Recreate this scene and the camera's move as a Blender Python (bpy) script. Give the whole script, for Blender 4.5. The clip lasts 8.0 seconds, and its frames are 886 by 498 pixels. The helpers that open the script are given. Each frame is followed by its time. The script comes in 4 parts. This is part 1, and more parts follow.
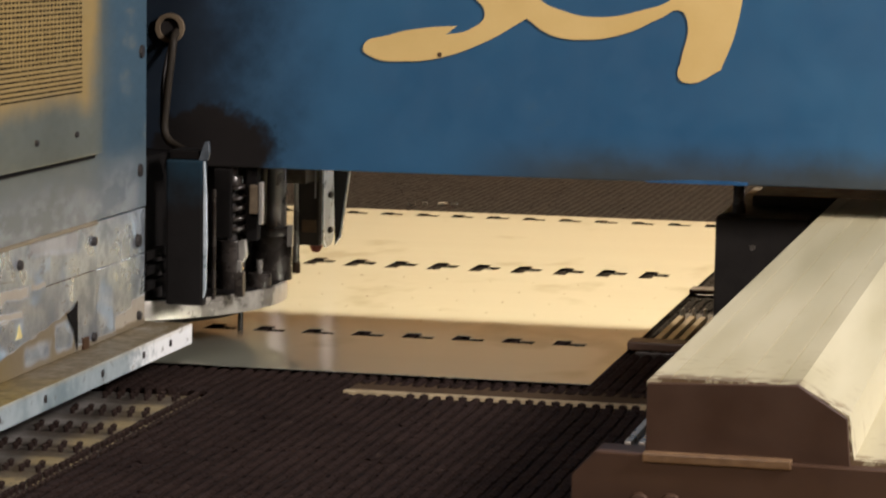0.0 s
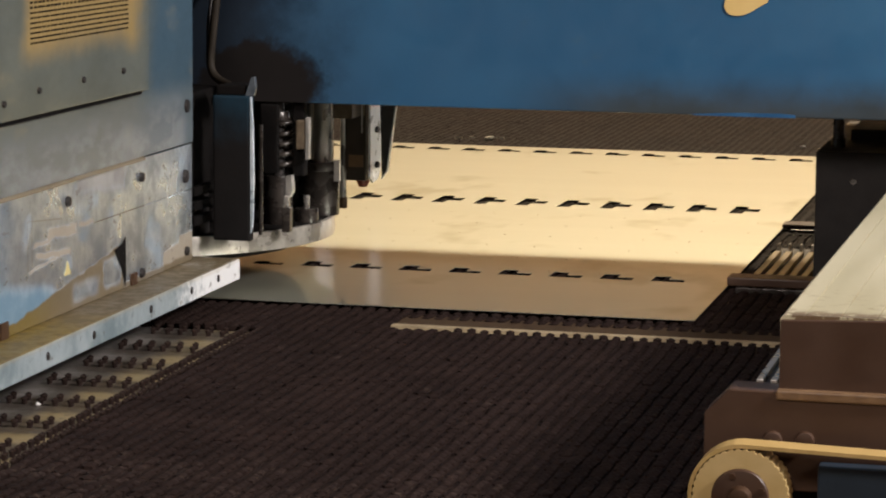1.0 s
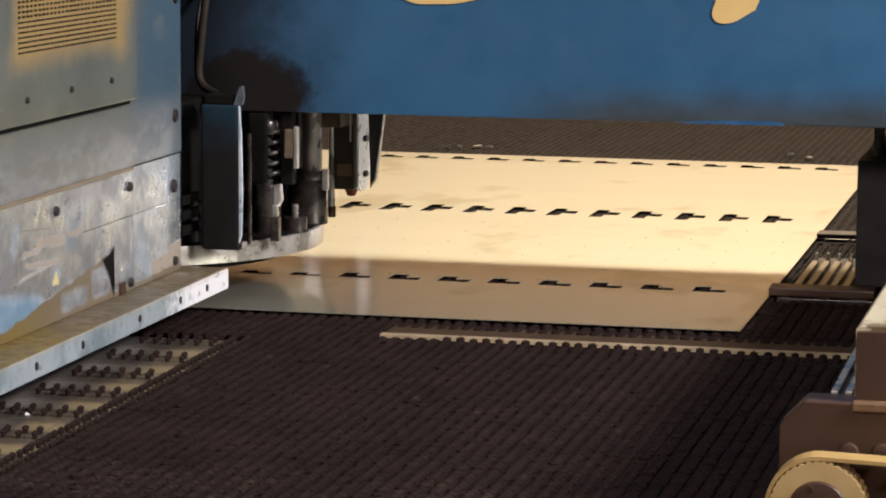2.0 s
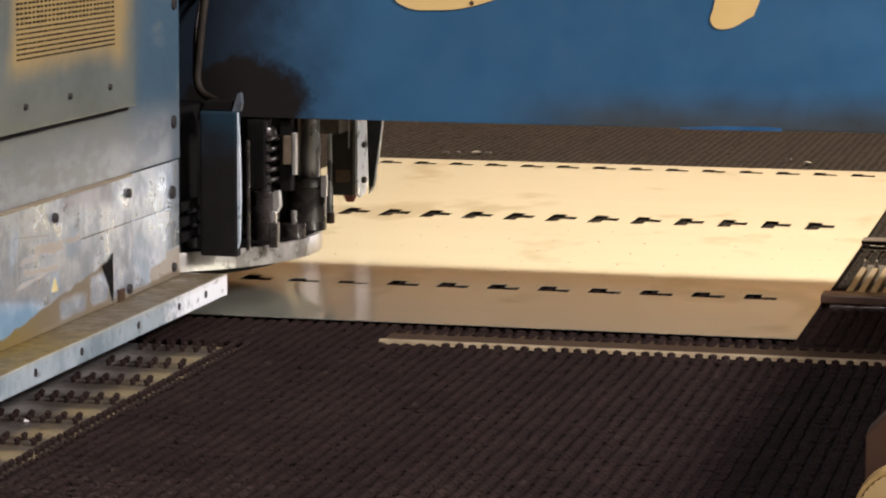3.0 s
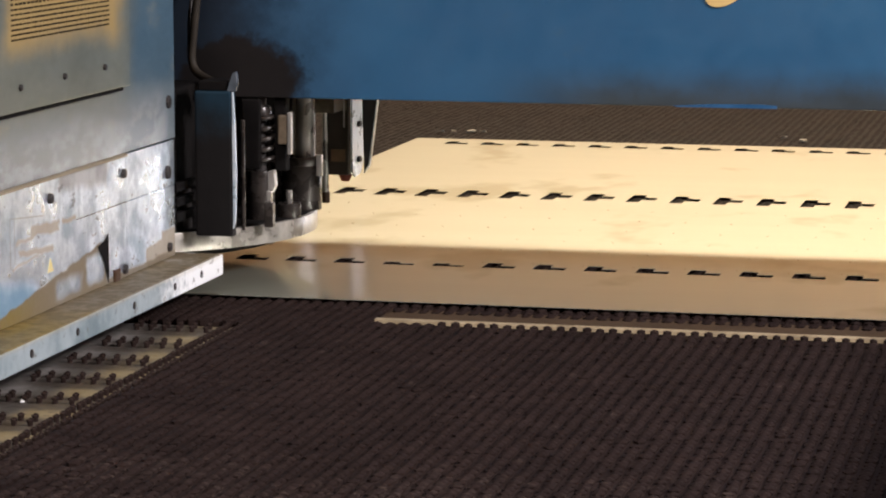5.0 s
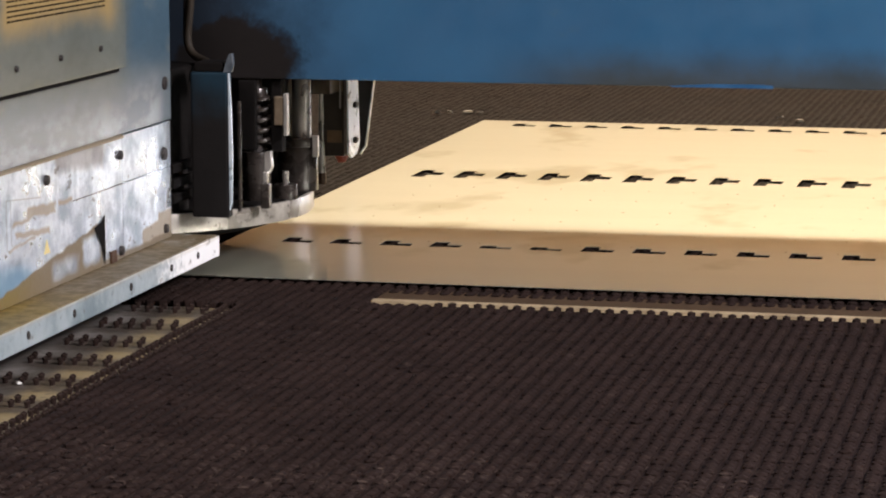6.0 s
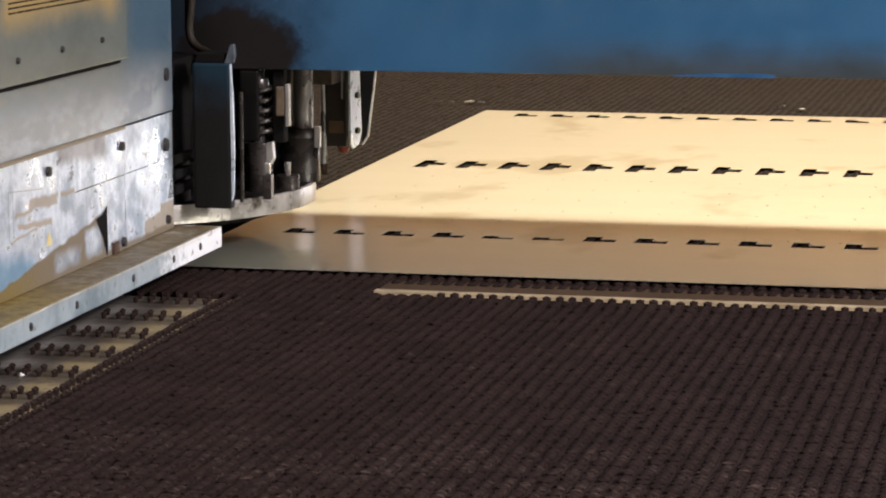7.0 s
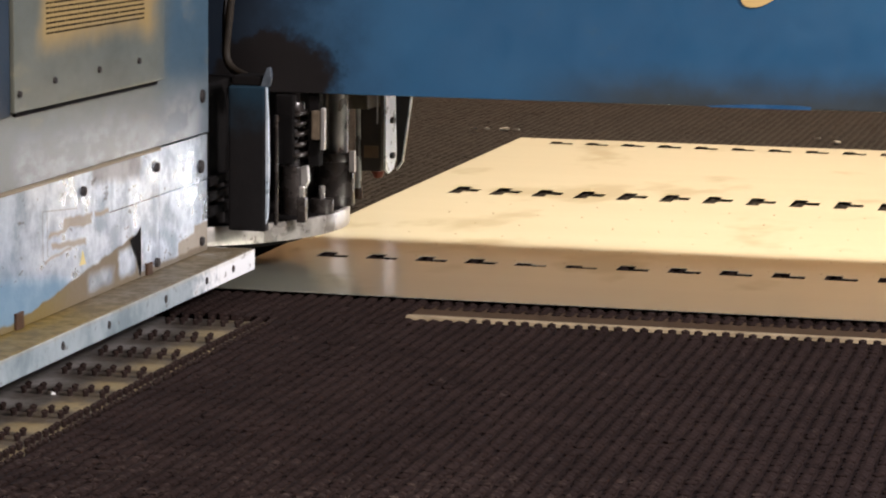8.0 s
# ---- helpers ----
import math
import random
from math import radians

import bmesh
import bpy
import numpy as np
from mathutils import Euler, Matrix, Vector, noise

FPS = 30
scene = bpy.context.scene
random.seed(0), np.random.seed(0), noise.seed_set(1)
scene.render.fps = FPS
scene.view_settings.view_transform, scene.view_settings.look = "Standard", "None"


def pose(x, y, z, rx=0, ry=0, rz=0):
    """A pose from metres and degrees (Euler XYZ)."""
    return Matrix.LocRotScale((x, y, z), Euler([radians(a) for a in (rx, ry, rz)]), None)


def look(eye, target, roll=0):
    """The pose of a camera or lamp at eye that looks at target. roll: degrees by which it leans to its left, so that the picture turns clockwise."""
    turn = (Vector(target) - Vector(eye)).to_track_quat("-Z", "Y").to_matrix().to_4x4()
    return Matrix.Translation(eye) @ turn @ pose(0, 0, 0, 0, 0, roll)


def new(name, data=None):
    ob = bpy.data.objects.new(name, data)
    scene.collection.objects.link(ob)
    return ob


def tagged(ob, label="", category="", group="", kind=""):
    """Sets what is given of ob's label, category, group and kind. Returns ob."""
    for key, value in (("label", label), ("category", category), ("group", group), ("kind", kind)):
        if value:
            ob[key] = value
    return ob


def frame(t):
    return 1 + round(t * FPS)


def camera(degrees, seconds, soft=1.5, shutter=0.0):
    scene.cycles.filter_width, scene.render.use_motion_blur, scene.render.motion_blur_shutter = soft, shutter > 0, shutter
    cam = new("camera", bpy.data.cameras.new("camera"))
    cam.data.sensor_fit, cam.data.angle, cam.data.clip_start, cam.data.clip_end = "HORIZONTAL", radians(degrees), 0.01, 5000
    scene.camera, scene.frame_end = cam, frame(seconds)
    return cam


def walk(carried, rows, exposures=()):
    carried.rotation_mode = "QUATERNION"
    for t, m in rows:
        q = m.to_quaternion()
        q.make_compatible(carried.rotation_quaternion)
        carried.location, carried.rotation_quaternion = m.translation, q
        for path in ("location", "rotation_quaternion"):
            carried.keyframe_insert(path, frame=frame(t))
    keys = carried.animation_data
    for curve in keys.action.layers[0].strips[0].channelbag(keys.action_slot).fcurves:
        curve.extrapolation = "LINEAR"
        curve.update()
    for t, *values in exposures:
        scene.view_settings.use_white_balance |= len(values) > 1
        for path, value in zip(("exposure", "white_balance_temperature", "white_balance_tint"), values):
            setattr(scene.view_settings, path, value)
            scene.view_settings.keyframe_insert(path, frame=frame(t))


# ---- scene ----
# ------------------------------------------------------------ camera
cam = camera(17.82, 8.0, soft=2.0, shutter=0.5)
EYE = (0.0, 0.0, 1.48)


def aim(yaw, pitch, roll):
    """A hand-held view from one standpoint: turned left, tilted down, rolled."""
    return pose(*EYE) @ pose(0, 0, 0, 0, 0, yaw) @ pose(0, 0, 0, 90 - pitch) @ pose(0, 0, 0, 0, 0, roll)


walk(cam, [
    (0, aim(12.605, 6.604, 0.902)),
    (0.5, aim(13.070, 7.488, 0.701)),
    (1, aim(13.550, 7.947, 0.503)),
    (1.5, aim(13.712, 7.860, 0.136)),
    (1.7, aim(13.365, 7.779, 0.319)),
    (2.8, aim(13.288, 7.755, 0.375)),
    (3, aim(13.294, 7.647, 0.265)),
    (3.5, aim(13.614, 7.505, -0.025)),
    (4, aim(13.270, 7.577, 0.069)),
    (4.5, aim(13.120, 7.746, -0.029)),
    (4.7, aim(13.194, 7.905, 0.040)),
    (5.8, aim(13.199, 8.368, 0.045)),
    (6, aim(13.131, 8.464, -0.081)),
    (6.5, aim(13.160, 8.570, -0.090)),
    (7, aim(13.178, 8.662, -0.262)),
    (7.5, aim(13.516, 8.449, 0.336)),
    (8, aim(13.855, 8.133, 0.642)),
], exposures=[(0, -0.25, 6750, 16), (1.1, -0.23, 6700, 16), (1.5, -0.10, 6550, 18), (3.0, -0.03, 6450, 20), (8, -0.02, 6400, 20)])

# ------------------------------------------------------------ light
world = bpy.data.worlds.new("hall_world")
world.use_nodes = True
world.node_tree.nodes["Background"].inputs[0].default_value = (0.55, 0.6, 0.7, 1)
world.node_tree.nodes["Background"].inputs[1].default_value = 0.05
scene.world = world


def area_lamp(name, eye, target, power, size, colour, depth=None):
    data = bpy.data.lights.new(name, "AREA")
    data.shape, data.size, data.energy, data.color = "RECTANGLE" if depth else "DISK", size, power, colour
    if depth:
        data.size_y = depth
    ob = new(name, data)
    ob.matrix_world = look(eye, target)
    # one label for the hall lamps and the added fills
    return tagged(ob, "unseen area lamp lighting the workshop hall", "lamp")


area_lamp("hall_lamp_back", (-0.6, 9.6, 5.25), (-0.7, 4.6, 0.9), 385, 5.0, (1.0, 0.852, 0.585), 0.6)
# added lamp: brightens the far wall that the sheet reflects
area_lamp("far_wall_fill", (0.6, 9.5, 5.9), (-0.2, 16.0, 2.2), 660, 1.0, (1.0, 0.80, 0.49))
area_lamp("hall_lamp_front", (2.7, 2.0, 3.3), (-0.7, 3.2, 1.0), 262, 0.8, (1.0, 0.98, 0.95))
# added fill from behind the camera, lifts the front of the arm
area_lamp("camera_fill", (-0.6, -2.5, 4.6), (-0.7, 3.6, 1.1), 165, 1.2, (1.0, 0.93, 0.86))

# ------------------------------------------------------------ materials


def nodes_of(name):
    m = bpy.data.materials.new(name)
    m.use_nodes = True
    nt = m.node_tree
    return m, nt, nt.nodes["Principled BSDF"]


def sock(nt, node, index, value):
    if isinstance(value, bpy.types.NodeSocket):
        nt.links.new(value, node.inputs[index])
    else:
        node.inputs[index].default_value = value


def noise_of(nt, scale, detail=4.0, rough=0.55, stretch=(1, 1, 1), coord="Object"):
    tc = nt.nodes.new("ShaderNodeTexCoord")
    mp = nt.nodes.new("ShaderNodeMapping")
    mp.inputs["Scale"].default_value = stretch
    nt.links.new(tc.outputs[coord], mp.inputs[0])
    n = nt.nodes.new("ShaderNodeTexNoise")
    n.inputs["Scale"].default_value, n.inputs["Detail"].default_value, n.inputs["Roughness"].default_value = scale, detail, rough
    nt.links.new(mp.outputs[0], n.inputs["Vector"])
    return n.outputs["Fac"]


def ramp(nt, value, low, high, a=0.0, b=1.0):
    n = nt.nodes.new("ShaderNodeMapRange")
    n.interpolation_type = "SMOOTHSTEP"
    sock(nt, n, 0, value)
    n.inputs[1].default_value, n.inputs[2].default_value, n.inputs[3].default_value, n.inputs[4].default_value = low, high, a, b
    return n.outputs[0]


def calc(nt, op, a, b=0.0):
    n = nt.nodes.new("ShaderNodeMath")
    n.operation = op
    sock(nt, n, 0, a), sock(nt, n, 1, b)
    return n.outputs[0]


def blend(nt, fac, a, b):
    n = nt.nodes.new("ShaderNodeMix")
    n.data_type = "RGBA"
    for i, v in ((0, fac), (6, a), (7, b)):
        if isinstance(v, tuple):
            v = (*v, 1.0) if len(v) == 3 else v
        sock(nt, n, i, v)
    return n.outputs[2]


def axes(nt):
    tc = nt.nodes.new("ShaderNodeTexCoord")
    sp = nt.nodes.new("ShaderNodeSeparateXYZ")
    nt.links.new(tc.outputs["Object"], sp.inputs[0])
    return sp.outputs[0], sp.outputs[1], sp.outputs[2]


def bump(nt, bsdf, height, strength, distance=0.002):
    n = nt.nodes.new("ShaderNodeBump")
    n.inputs["Strength"].default_value, n.inputs["Distance"].default_value = strength, distance
    nt.links.new(height, n.inputs["Height"])
    nt.links.new(n.outputs[0], bsdf.inputs["Normal"])


def plain(name, a, b, rough=0.5, metal=0.0, scale=30.0, grain=220.0, relief=0.15, stretch=(1, 1, 1), spec=0.5):
    """Two colours mottled at a coarse and a fine scale, with uneven gloss and fine relief."""
    m, nt, p = nodes_of(name)
    coarse, fine = noise_of(nt, scale, stretch=stretch), noise_of(nt, grain, 2.0, stretch=stretch)
    fac = calc(nt, "ADD", calc(nt, "MULTIPLY", ramp(nt, coarse, 0.3, 0.7), 0.7), calc(nt, "MULTIPLY", fine, 0.3))
    nt.links.new(blend(nt, fac, a, b), p.inputs["Base Color"])
    nt.links.new(ramp(nt, coarse, 0.3, 0.7, max(rough - 0.1, 0.05), min(rough + 0.1, 1.0)), p.inputs["Roughness"])
    p.inputs["Metallic"].default_value, p.inputs["Specular IOR Level"].default_value = metal, spec
    bump(nt, p, fine, relief, 0.0015)
    return m


def arm_paint():
    """Blue machine paint, black with sooty oil round the turret, grimy along the lower edge."""
    m, nt, p = nodes_of("blue_arm_paint")
    x, y, z = axes(nt)
    n1, n2, n3 = noise_of(nt, 5.0), noise_of(nt, 22.0, 6.0, 0.65), noise_of(nt, 260.0, 2.0)
    blue = blend(nt, ramp(nt, n1, 0.3, 0.7), (0.0155, 0.084, 0.178), (0.021, 0.104, 0.208))
    blue = blend(nt, ramp(nt, n2, 0.62, 0.8, 0, 0.3), blue, (0.05, 0.10, 0.13))
    wob = calc(nt, "MULTIPLY", calc(nt, "SUBTRACT", n2, 0.5), 0.13)
    # oily plume: an upright blot beside the turret cover
    dx = calc(nt, "DIVIDE", calc(nt, "ADD", x, 1.163), 0.092)
    dz = calc(nt, "DIVIDE", calc(nt, "SUBTRACT", z, 1.156), 0.078)
    d = calc(nt, "SQRT", calc(nt, "ADD", calc(nt, "MULTIPLY", dx, dx), calc(nt, "MULTIPLY", dz, dz)))
    plume = ramp(nt, calc(nt, "ADD", d, calc(nt, "MULTIPLY", wob, 7.0)), 1.45, 0.80)
    side = ramp(nt, calc(nt, "ADD", x, wob), -1.13, -1.28, 0.0, 0.9)
    haze = ramp(nt, calc(nt, "ADD", x, wob), -0.95, -1.20, 0.0, 0.88)
    low = ramp(nt, calc(nt, "ADD", z, calc(nt, "MULTIPLY", wob, 0.35)), 1.205, 1.143)
    mid = calc(nt, "MULTIPLY", ramp(nt, x, -0.85, -0.62), low)
    dirt = calc(nt, "MAXIMUM", calc(nt, "MAXIMUM", plume, side), haze)
    blue = blend(nt, calc(nt, "MULTIPLY", mid, 0.85), blue, blend(nt, n2, (0.030, 0.030, 0.022), (0.045, 0.048, 0.040)))
    col = blend(nt, dirt, blue, blend(nt, n2, (0.0085, 0.0075, 0.0075), (0.0190, 0.0165, 0.0158)))
    nt.links.new(col, p.inputs["Base Color"])
    nt.links.new(calc(nt, "ADD", ramp(nt, n2, 0.3, 0.7, 0.36, 0.5), calc(nt, "MULTIPLY", dirt, 0.3)), p.inputs["Roughness"])
    nt.links.new(ramp(nt, dirt, 0.0, 1.0, 0.5, 0.08), p.inputs["Specular IOR Level"])
    bump(nt, p, n3, 0.08, 0.001)
    return m


def patch(nt, y, z, y0, y1, z0, z1, soft=0.012):
    """A blot of about that extent on the side of the housing."""
    a = calc(nt, "MULTIPLY", ramp(nt, y, y0 - soft, y0 + soft), ramp(nt, y, y1 + soft, y1 - soft))
    b = calc(nt, "MULTIPLY", ramp(nt, z, z0 - soft, z0 + soft), ramp(nt, z, z1 + soft, z1 - soft))
    return calc(nt, "MULTIPLY", a, b)


def housing_upper():
    """Faded grey-green and blue-grey paint with ochre grease round the vent."""
    m, nt, p = nodes_of("faded_housing_paint")
    x, y, z = axes(nt)
    n1, n2, n3 = noise_of(nt, 7.0, 5.0), noise_of(nt, 18.0, 7.0, 0.62, (1, 0.6, 1.4)), noise_of(nt, 300.0, 2.0)
    wy = calc(nt, "ADD", y, calc(nt, "MULTIPLY", calc(nt, "SUBTRACT", n1, 0.5), 0.10))
    wz = calc(nt, "ADD", z, calc(nt, "MULTIPLY", calc(nt, "SUBTRACT", n1, 0.5), 0.07))
    base = blend(nt, ramp(nt, n1, 0.35, 0.65), (0.104, 0.110, 0.084), (0.132, 0.140, 0.110))
    base = blend(nt, ramp(nt, calc(nt, "SUBTRACT", wy, calc(nt, "MULTIPLY", ramp(nt, z, 1.30, 1.15), -0.02)), 3.24, 3.33), base, (0.052, 0.095, 0.128))
    base = blend(nt, ramp(nt, z, 1.20, 1.17, 0, 0.55), base, (0.155, 0.18, 0.185))
    base = blend(nt, calc(nt, "MULTIPLY", patch(nt, wy, wz, 2.865, 3.235, 1.262, 1.5, 0.022), 0.9), base, (0.37, 0.245, 0.072))
    base = blend(nt, ramp(nt, n2, 0.55, 0.75, 0, 0.35), base, (0.32, 0.28, 0.17))
    low = calc(nt, "MULTIPLY", patch(nt, wy, wz, 2.80, 3.40, 1.10, 1.150, 0.028), ramp(nt, n2, 0.40, 0.60))
    base = blend(nt, calc(nt, "MULTIPLY", low, 0.7), base, (0.56, 0.61, 0.65))
    nt.links.new(base, p.inputs["Base Color"])
    nt.links.new(calc(nt, "MULTIPLY", low, 0.92), p.inputs["Metallic"])
    nt.links.new(ramp(nt, n2, 0.3, 0.7, 0.30, 0.48), p.inputs["Roughness"])
    p.inputs["Coat Weight"].default_value, p.inputs["Coat Roughness"].default_value, p.inputs["Coat IOR"].default_value = 0.5, 0.22, 1.6
    bump(nt, p, calc(nt, "ADD", n2, calc(nt, "MULTIPLY", n3, 0.3)), 0.12, 0.002)
    return m


def shear(nt, y, z, y0, slope):
    """Height above a line that runs along the panel from y0 with that slope."""
    return calc(nt, "SUBTRACT", z, calc(nt, "MULTIPLY", calc(nt, "SUBTRACT", y, y0), slope))


def housing_lower():
    """Paint rubbed down to bare shiny metal, light blue left near the foot, tan and ochre grease blots."""
    m, nt, p = nodes_of("worn_housing_paint")
    x, y, z = axes(nt)
    n1, n2 = noise_of(nt, 11.0, 6.0, 0.6), noise_of(nt, 17.0, 8.0, 0.66, (1, 0.9, 0.9))
    n3, n4, n5 = noise_of(nt, 300.0, 2.0), noise_of(nt, 75.0, 4.0, 0.55, (1, 0.5, 1.2)), noise_of(nt, 34.0, 3.0, 0.5)
    wy = calc(nt, "ADD", y, calc(nt, "MULTIPLY", calc(nt, "SUBTRACT", n5, 0.5), 0.030))
    wz = calc(nt, "ADD", z, calc(nt, "MULTIPLY", calc(nt, "SUBTRACT", n5, 0.5), 0.010))
    bare = blend(nt, ramp(nt, n2, 0.36, 0.62), (0.36, 0.45, 0.55), (0.82, 0.92, 1.0))
    # dull bluish paint remains in streaks and towards the near end
    dull = calc(nt, "MAXIMUM", ramp(nt, n1, 0.53, 0.66, 0, 0.75), ramp(nt, wy, 2.90, 2.70, 0, 0.8))
    base = blend(nt, dull, bare, (0.27, 0.36, 0.42))
    top_stain = calc(nt, "MULTIPLY", patch(nt, wy, shear(nt, y, wz, 3.05, -0.06), 3.035, 3.20, 1.088, 1.12, 0.008), 0.75)
    base = blend(nt, top_stain, base, (0.24, 0.205, 0.155))
    # light blue paint left above the grease line
    diag = shear(nt, y, wz, 2.88, 0.128)
    blue = calc(nt, "MULTIPLY", patch(nt, wy, shear(nt, y, wz, 2.776, -0.146), 2.70, 2.962, 0.94, 1.019, 0.013), 0.9)
    base = blend(nt, blue, base, (0.115, 0.225, 0.315))
    # peeled film: blots with a tail, and the thin outline of a lost label
    blots = None
    for y0, slope, b in ((2.97, -0.05, (2.948, 3.033, 1.0475, 1.0600)), (2.90, 0.05, (2.900, 2.962, 1.0435, 1.0485)), (3.04, -0.03, (3.042, 3.088, 1.0510, 1.0570)),
                         (2.91, -0.07, (2.908, 3.016, 1.0300, 1.0375)), (2.90, 0.08, (2.893, 2.972, 1.0180, 1.0215)),
                         (3.34, 0.06, (3.336, 3.46, 0.94, 0.9825)), (3.40, 0.0, (3.392, 3.46, 0.94, 0.995))):
        v = patch(nt, wy, shear(nt, y, wz, y0, slope), *b, 0.0022)
        blots = v if blots is None else calc(nt, "MAXIMUM", blots, v)
    lines = None
    for b in ((2.8835, 2.8855, 1.020, 1.077), (2.8965, 2.8982, 1.024, 1.075), (2.885, 2.990, 1.0755, 1.0768)):
        v = patch(nt, y, shear(nt, y, z, 2.885, -0.085) if b[1] > 2.9 else z, *b, 0.0008)
        lines = v if lines is None else calc(nt, "MAXIMUM", lines, v)
    base = blend(nt, calc(nt, "MULTIPLY", lines, 0.6), base, (0.22, 0.22, 0.21))
    base = blend(nt, calc(nt, "MULTIPLY", blots, 0.9), base, blend(nt, n1, (0.25, 0.20, 0.13), (0.36, 0.30, 0.21)))
    # small dark nicks
    nick = ramp(nt, n4, 0.655, 0.70, 0, 0.7)
    base = blend(nt, nick, base, (0.10, 0.09, 0.08))
    # grease below the slanting line, with two rubbed windows in it
    foot = calc(nt, "MULTIPLY", ramp(nt, diag, 0.9765, 0.9725), ramp(nt, y, 3.192, 3.186))
    rub = calc(nt, "MAXIMUM", patch(nt, wy, wz, 3.118, 3.178, 0.968, 0.998, 0.006), calc(nt, "MULTIPLY", patch(nt, wy, wz, 3.02, 3.10, 0.966, 0.984, 0.008), 0.7))
    foot = calc(nt, "MULTIPLY", foot, calc(nt, "SUBTRACT", 1.0, calc(nt, "MULTIPLY", rub, 0.9)))
    foot = calc(nt, "MAXIMUM", foot, ramp(nt, wz, 0.968, 0.963, 0, 0.95))
    tan = blend(nt, ramp(nt, wy, 2.86, 3.02), (0.165, 0.118, 0.027), (0.165, 0.130, 0.078))
    base = blend(nt, foot, base, blend(nt, ramp(nt, n2, 0.4, 0.6, 0, 0.35), tan, (0.14, 0.105, 0.06)))
    nt.links.new(base, p.inputs["Base Color"])
    cover = calc(nt, "MAXIMUM", calc(nt, "MAXIMUM", foot, blots), calc(nt, "MAXIMUM", blue, calc(nt, "MAXIMUM", top_stain, nick)))
    cover = calc(nt, "MAXIMUM", cover, calc(nt, "MULTIPLY", dull, 0.8))
    nt.links.new(ramp(nt, cover, 0.0, 1.0, 0.88, 0.0), p.inputs["Metallic"])
    nt.links.new(calc(nt, "ADD", ramp(nt, n2, 0.3, 0.7, 0.38, 0.24), calc(nt, "MULTIPLY", cover, 0.25)), p.inputs["Roughness"])
    nt.links.new(ramp(nt, cover, 0.0, 1.0, 0.6, 0.08), p.inputs["Coat Weight"])
    p.inputs["Coat Roughness"].default_value, p.inputs["Coat IOR"].default_value = 0.24, 1.5
    bump(nt, p, calc(nt, "ADD", n2, calc(nt, "MULTIPLY", n3, 0.3)), 0.35, 0.003)
    return m


def ledge_paint():
    """Grease on the ledge plate: ochre towards the near end, tan and grey towards the corner."""
    m, nt, p = nodes_of("greasy_ledge_plate")
    x, y, z = axes(nt)
    n1, n2 = noise_of(nt, 12.0, 6.0, 0.6), noise_of(nt, 60.0, 5.0, 0.6)
    wy = calc(nt, "ADD", y, calc(nt, "MULTIPLY", calc(nt, "SUBTRACT", n1, 0.5), 0.25))
    col = blend(nt, ramp(nt, wy, 2.88, 3.06), (0.170, 0.116, 0.022), (0.140, 0.108, 0.060))
    col = blend(nt, ramp(nt, n2, 0.42, 0.62, 0, 0.6), col, (0.10, 0.077, 0.045))
    col = blend(nt, calc(nt, "MULTIPLY", ramp(nt, wy, 3.36, 3.45), ramp(nt, n2, 0.52, 0.6, 0, 0.6)), col, (0.45, 0.43, 0.38))
    nt.links.new(col, p.inputs["Base Color"])
    nt.links.new(ramp(nt, n2, 0.3, 0.7, 0.35, 0.6), p.inputs["Roughness"])
    bump(nt, p, calc(nt, "ADD", n1, n2), 0.3, 0.002)
    return m


def table_side_plate():
    """Bare plate beside the press: grey and dusty by the ledge, yellowish between dark bands of grease and painted tuft
    shading.
    """
    m, nt, p = nodes_of("greasy_table_side_plate")
    x, y, z = axes(nt)
    n1, n2, n3 = noise_of(nt, 14.0, 5.0, 0.6), noise_of(nt, 60.0, 5.0, 0.6), noise_of(nt, 260.0, 2.0)
    wx = calc(nt, "ADD", x, calc(nt, "MULTIPLY", calc(nt, "SUBTRACT", n1, 0.5), 0.05))
    col = blend(nt, ramp(nt, wx, -1.165, -1.125), blend(nt, n2, (0.13, 0.12, 0.11), (0.27, 0.25, 0.235)), blend(nt, ramp(nt, wx, -1.125, -1.085), blend(nt, n2, (0.07, 0.062, 0.052), (0.15, 0.135, 0.115)), blend(nt, n2, (0.19, 0.145, 0.07), (0.31, 0.245, 0.13))))
    # band along each cross row: grease plus the tufts' shading, put into the colour
    wy = calc(nt, "ADD", y, calc(nt, "MULTIPLY", calc(nt, "SUBTRACT", n2, 0.5), 0.030))
    ph = calc(nt, "FRACT", calc(nt, "DIVIDE", calc(nt, "SUBTRACT", wy, 2.475 - 0.058), 0.1173))
    row_dark = ramp(nt, calc(nt, "ABSOLUTE", calc(nt, "SUBTRACT", ph, 0.42)), 0.42, 0.22)
    row_dark = calc(nt, "MULTIPLY", row_dark, ramp(nt, n1, 0.36, 0.52, 0.55, 1.0))
    row_dark = calc(nt, "MULTIPLY", row_dark, ramp(nt, x, -1.19, -1.155))
    col = blend(nt, calc(nt, "MULTIPLY", row_dark, 0.85), col, (0.055, 0.043, 0.033))
    col = blend(nt, ramp(nt, n2, 0.60, 0.70, 0, 0.7), col, (0.06, 0.05, 0.04))
    nt.links.new(col, p.inputs["Base Color"])
    nt.links.new(ramp(nt, n2, 0.3, 0.7, 0.35, 0.6), p.inputs["Roughness"])
    bump(nt, p, calc(nt, "ADD", n2, calc(nt, "MULTIPLY", n3, 0.3)), 0.25, 0.0015)
    return m


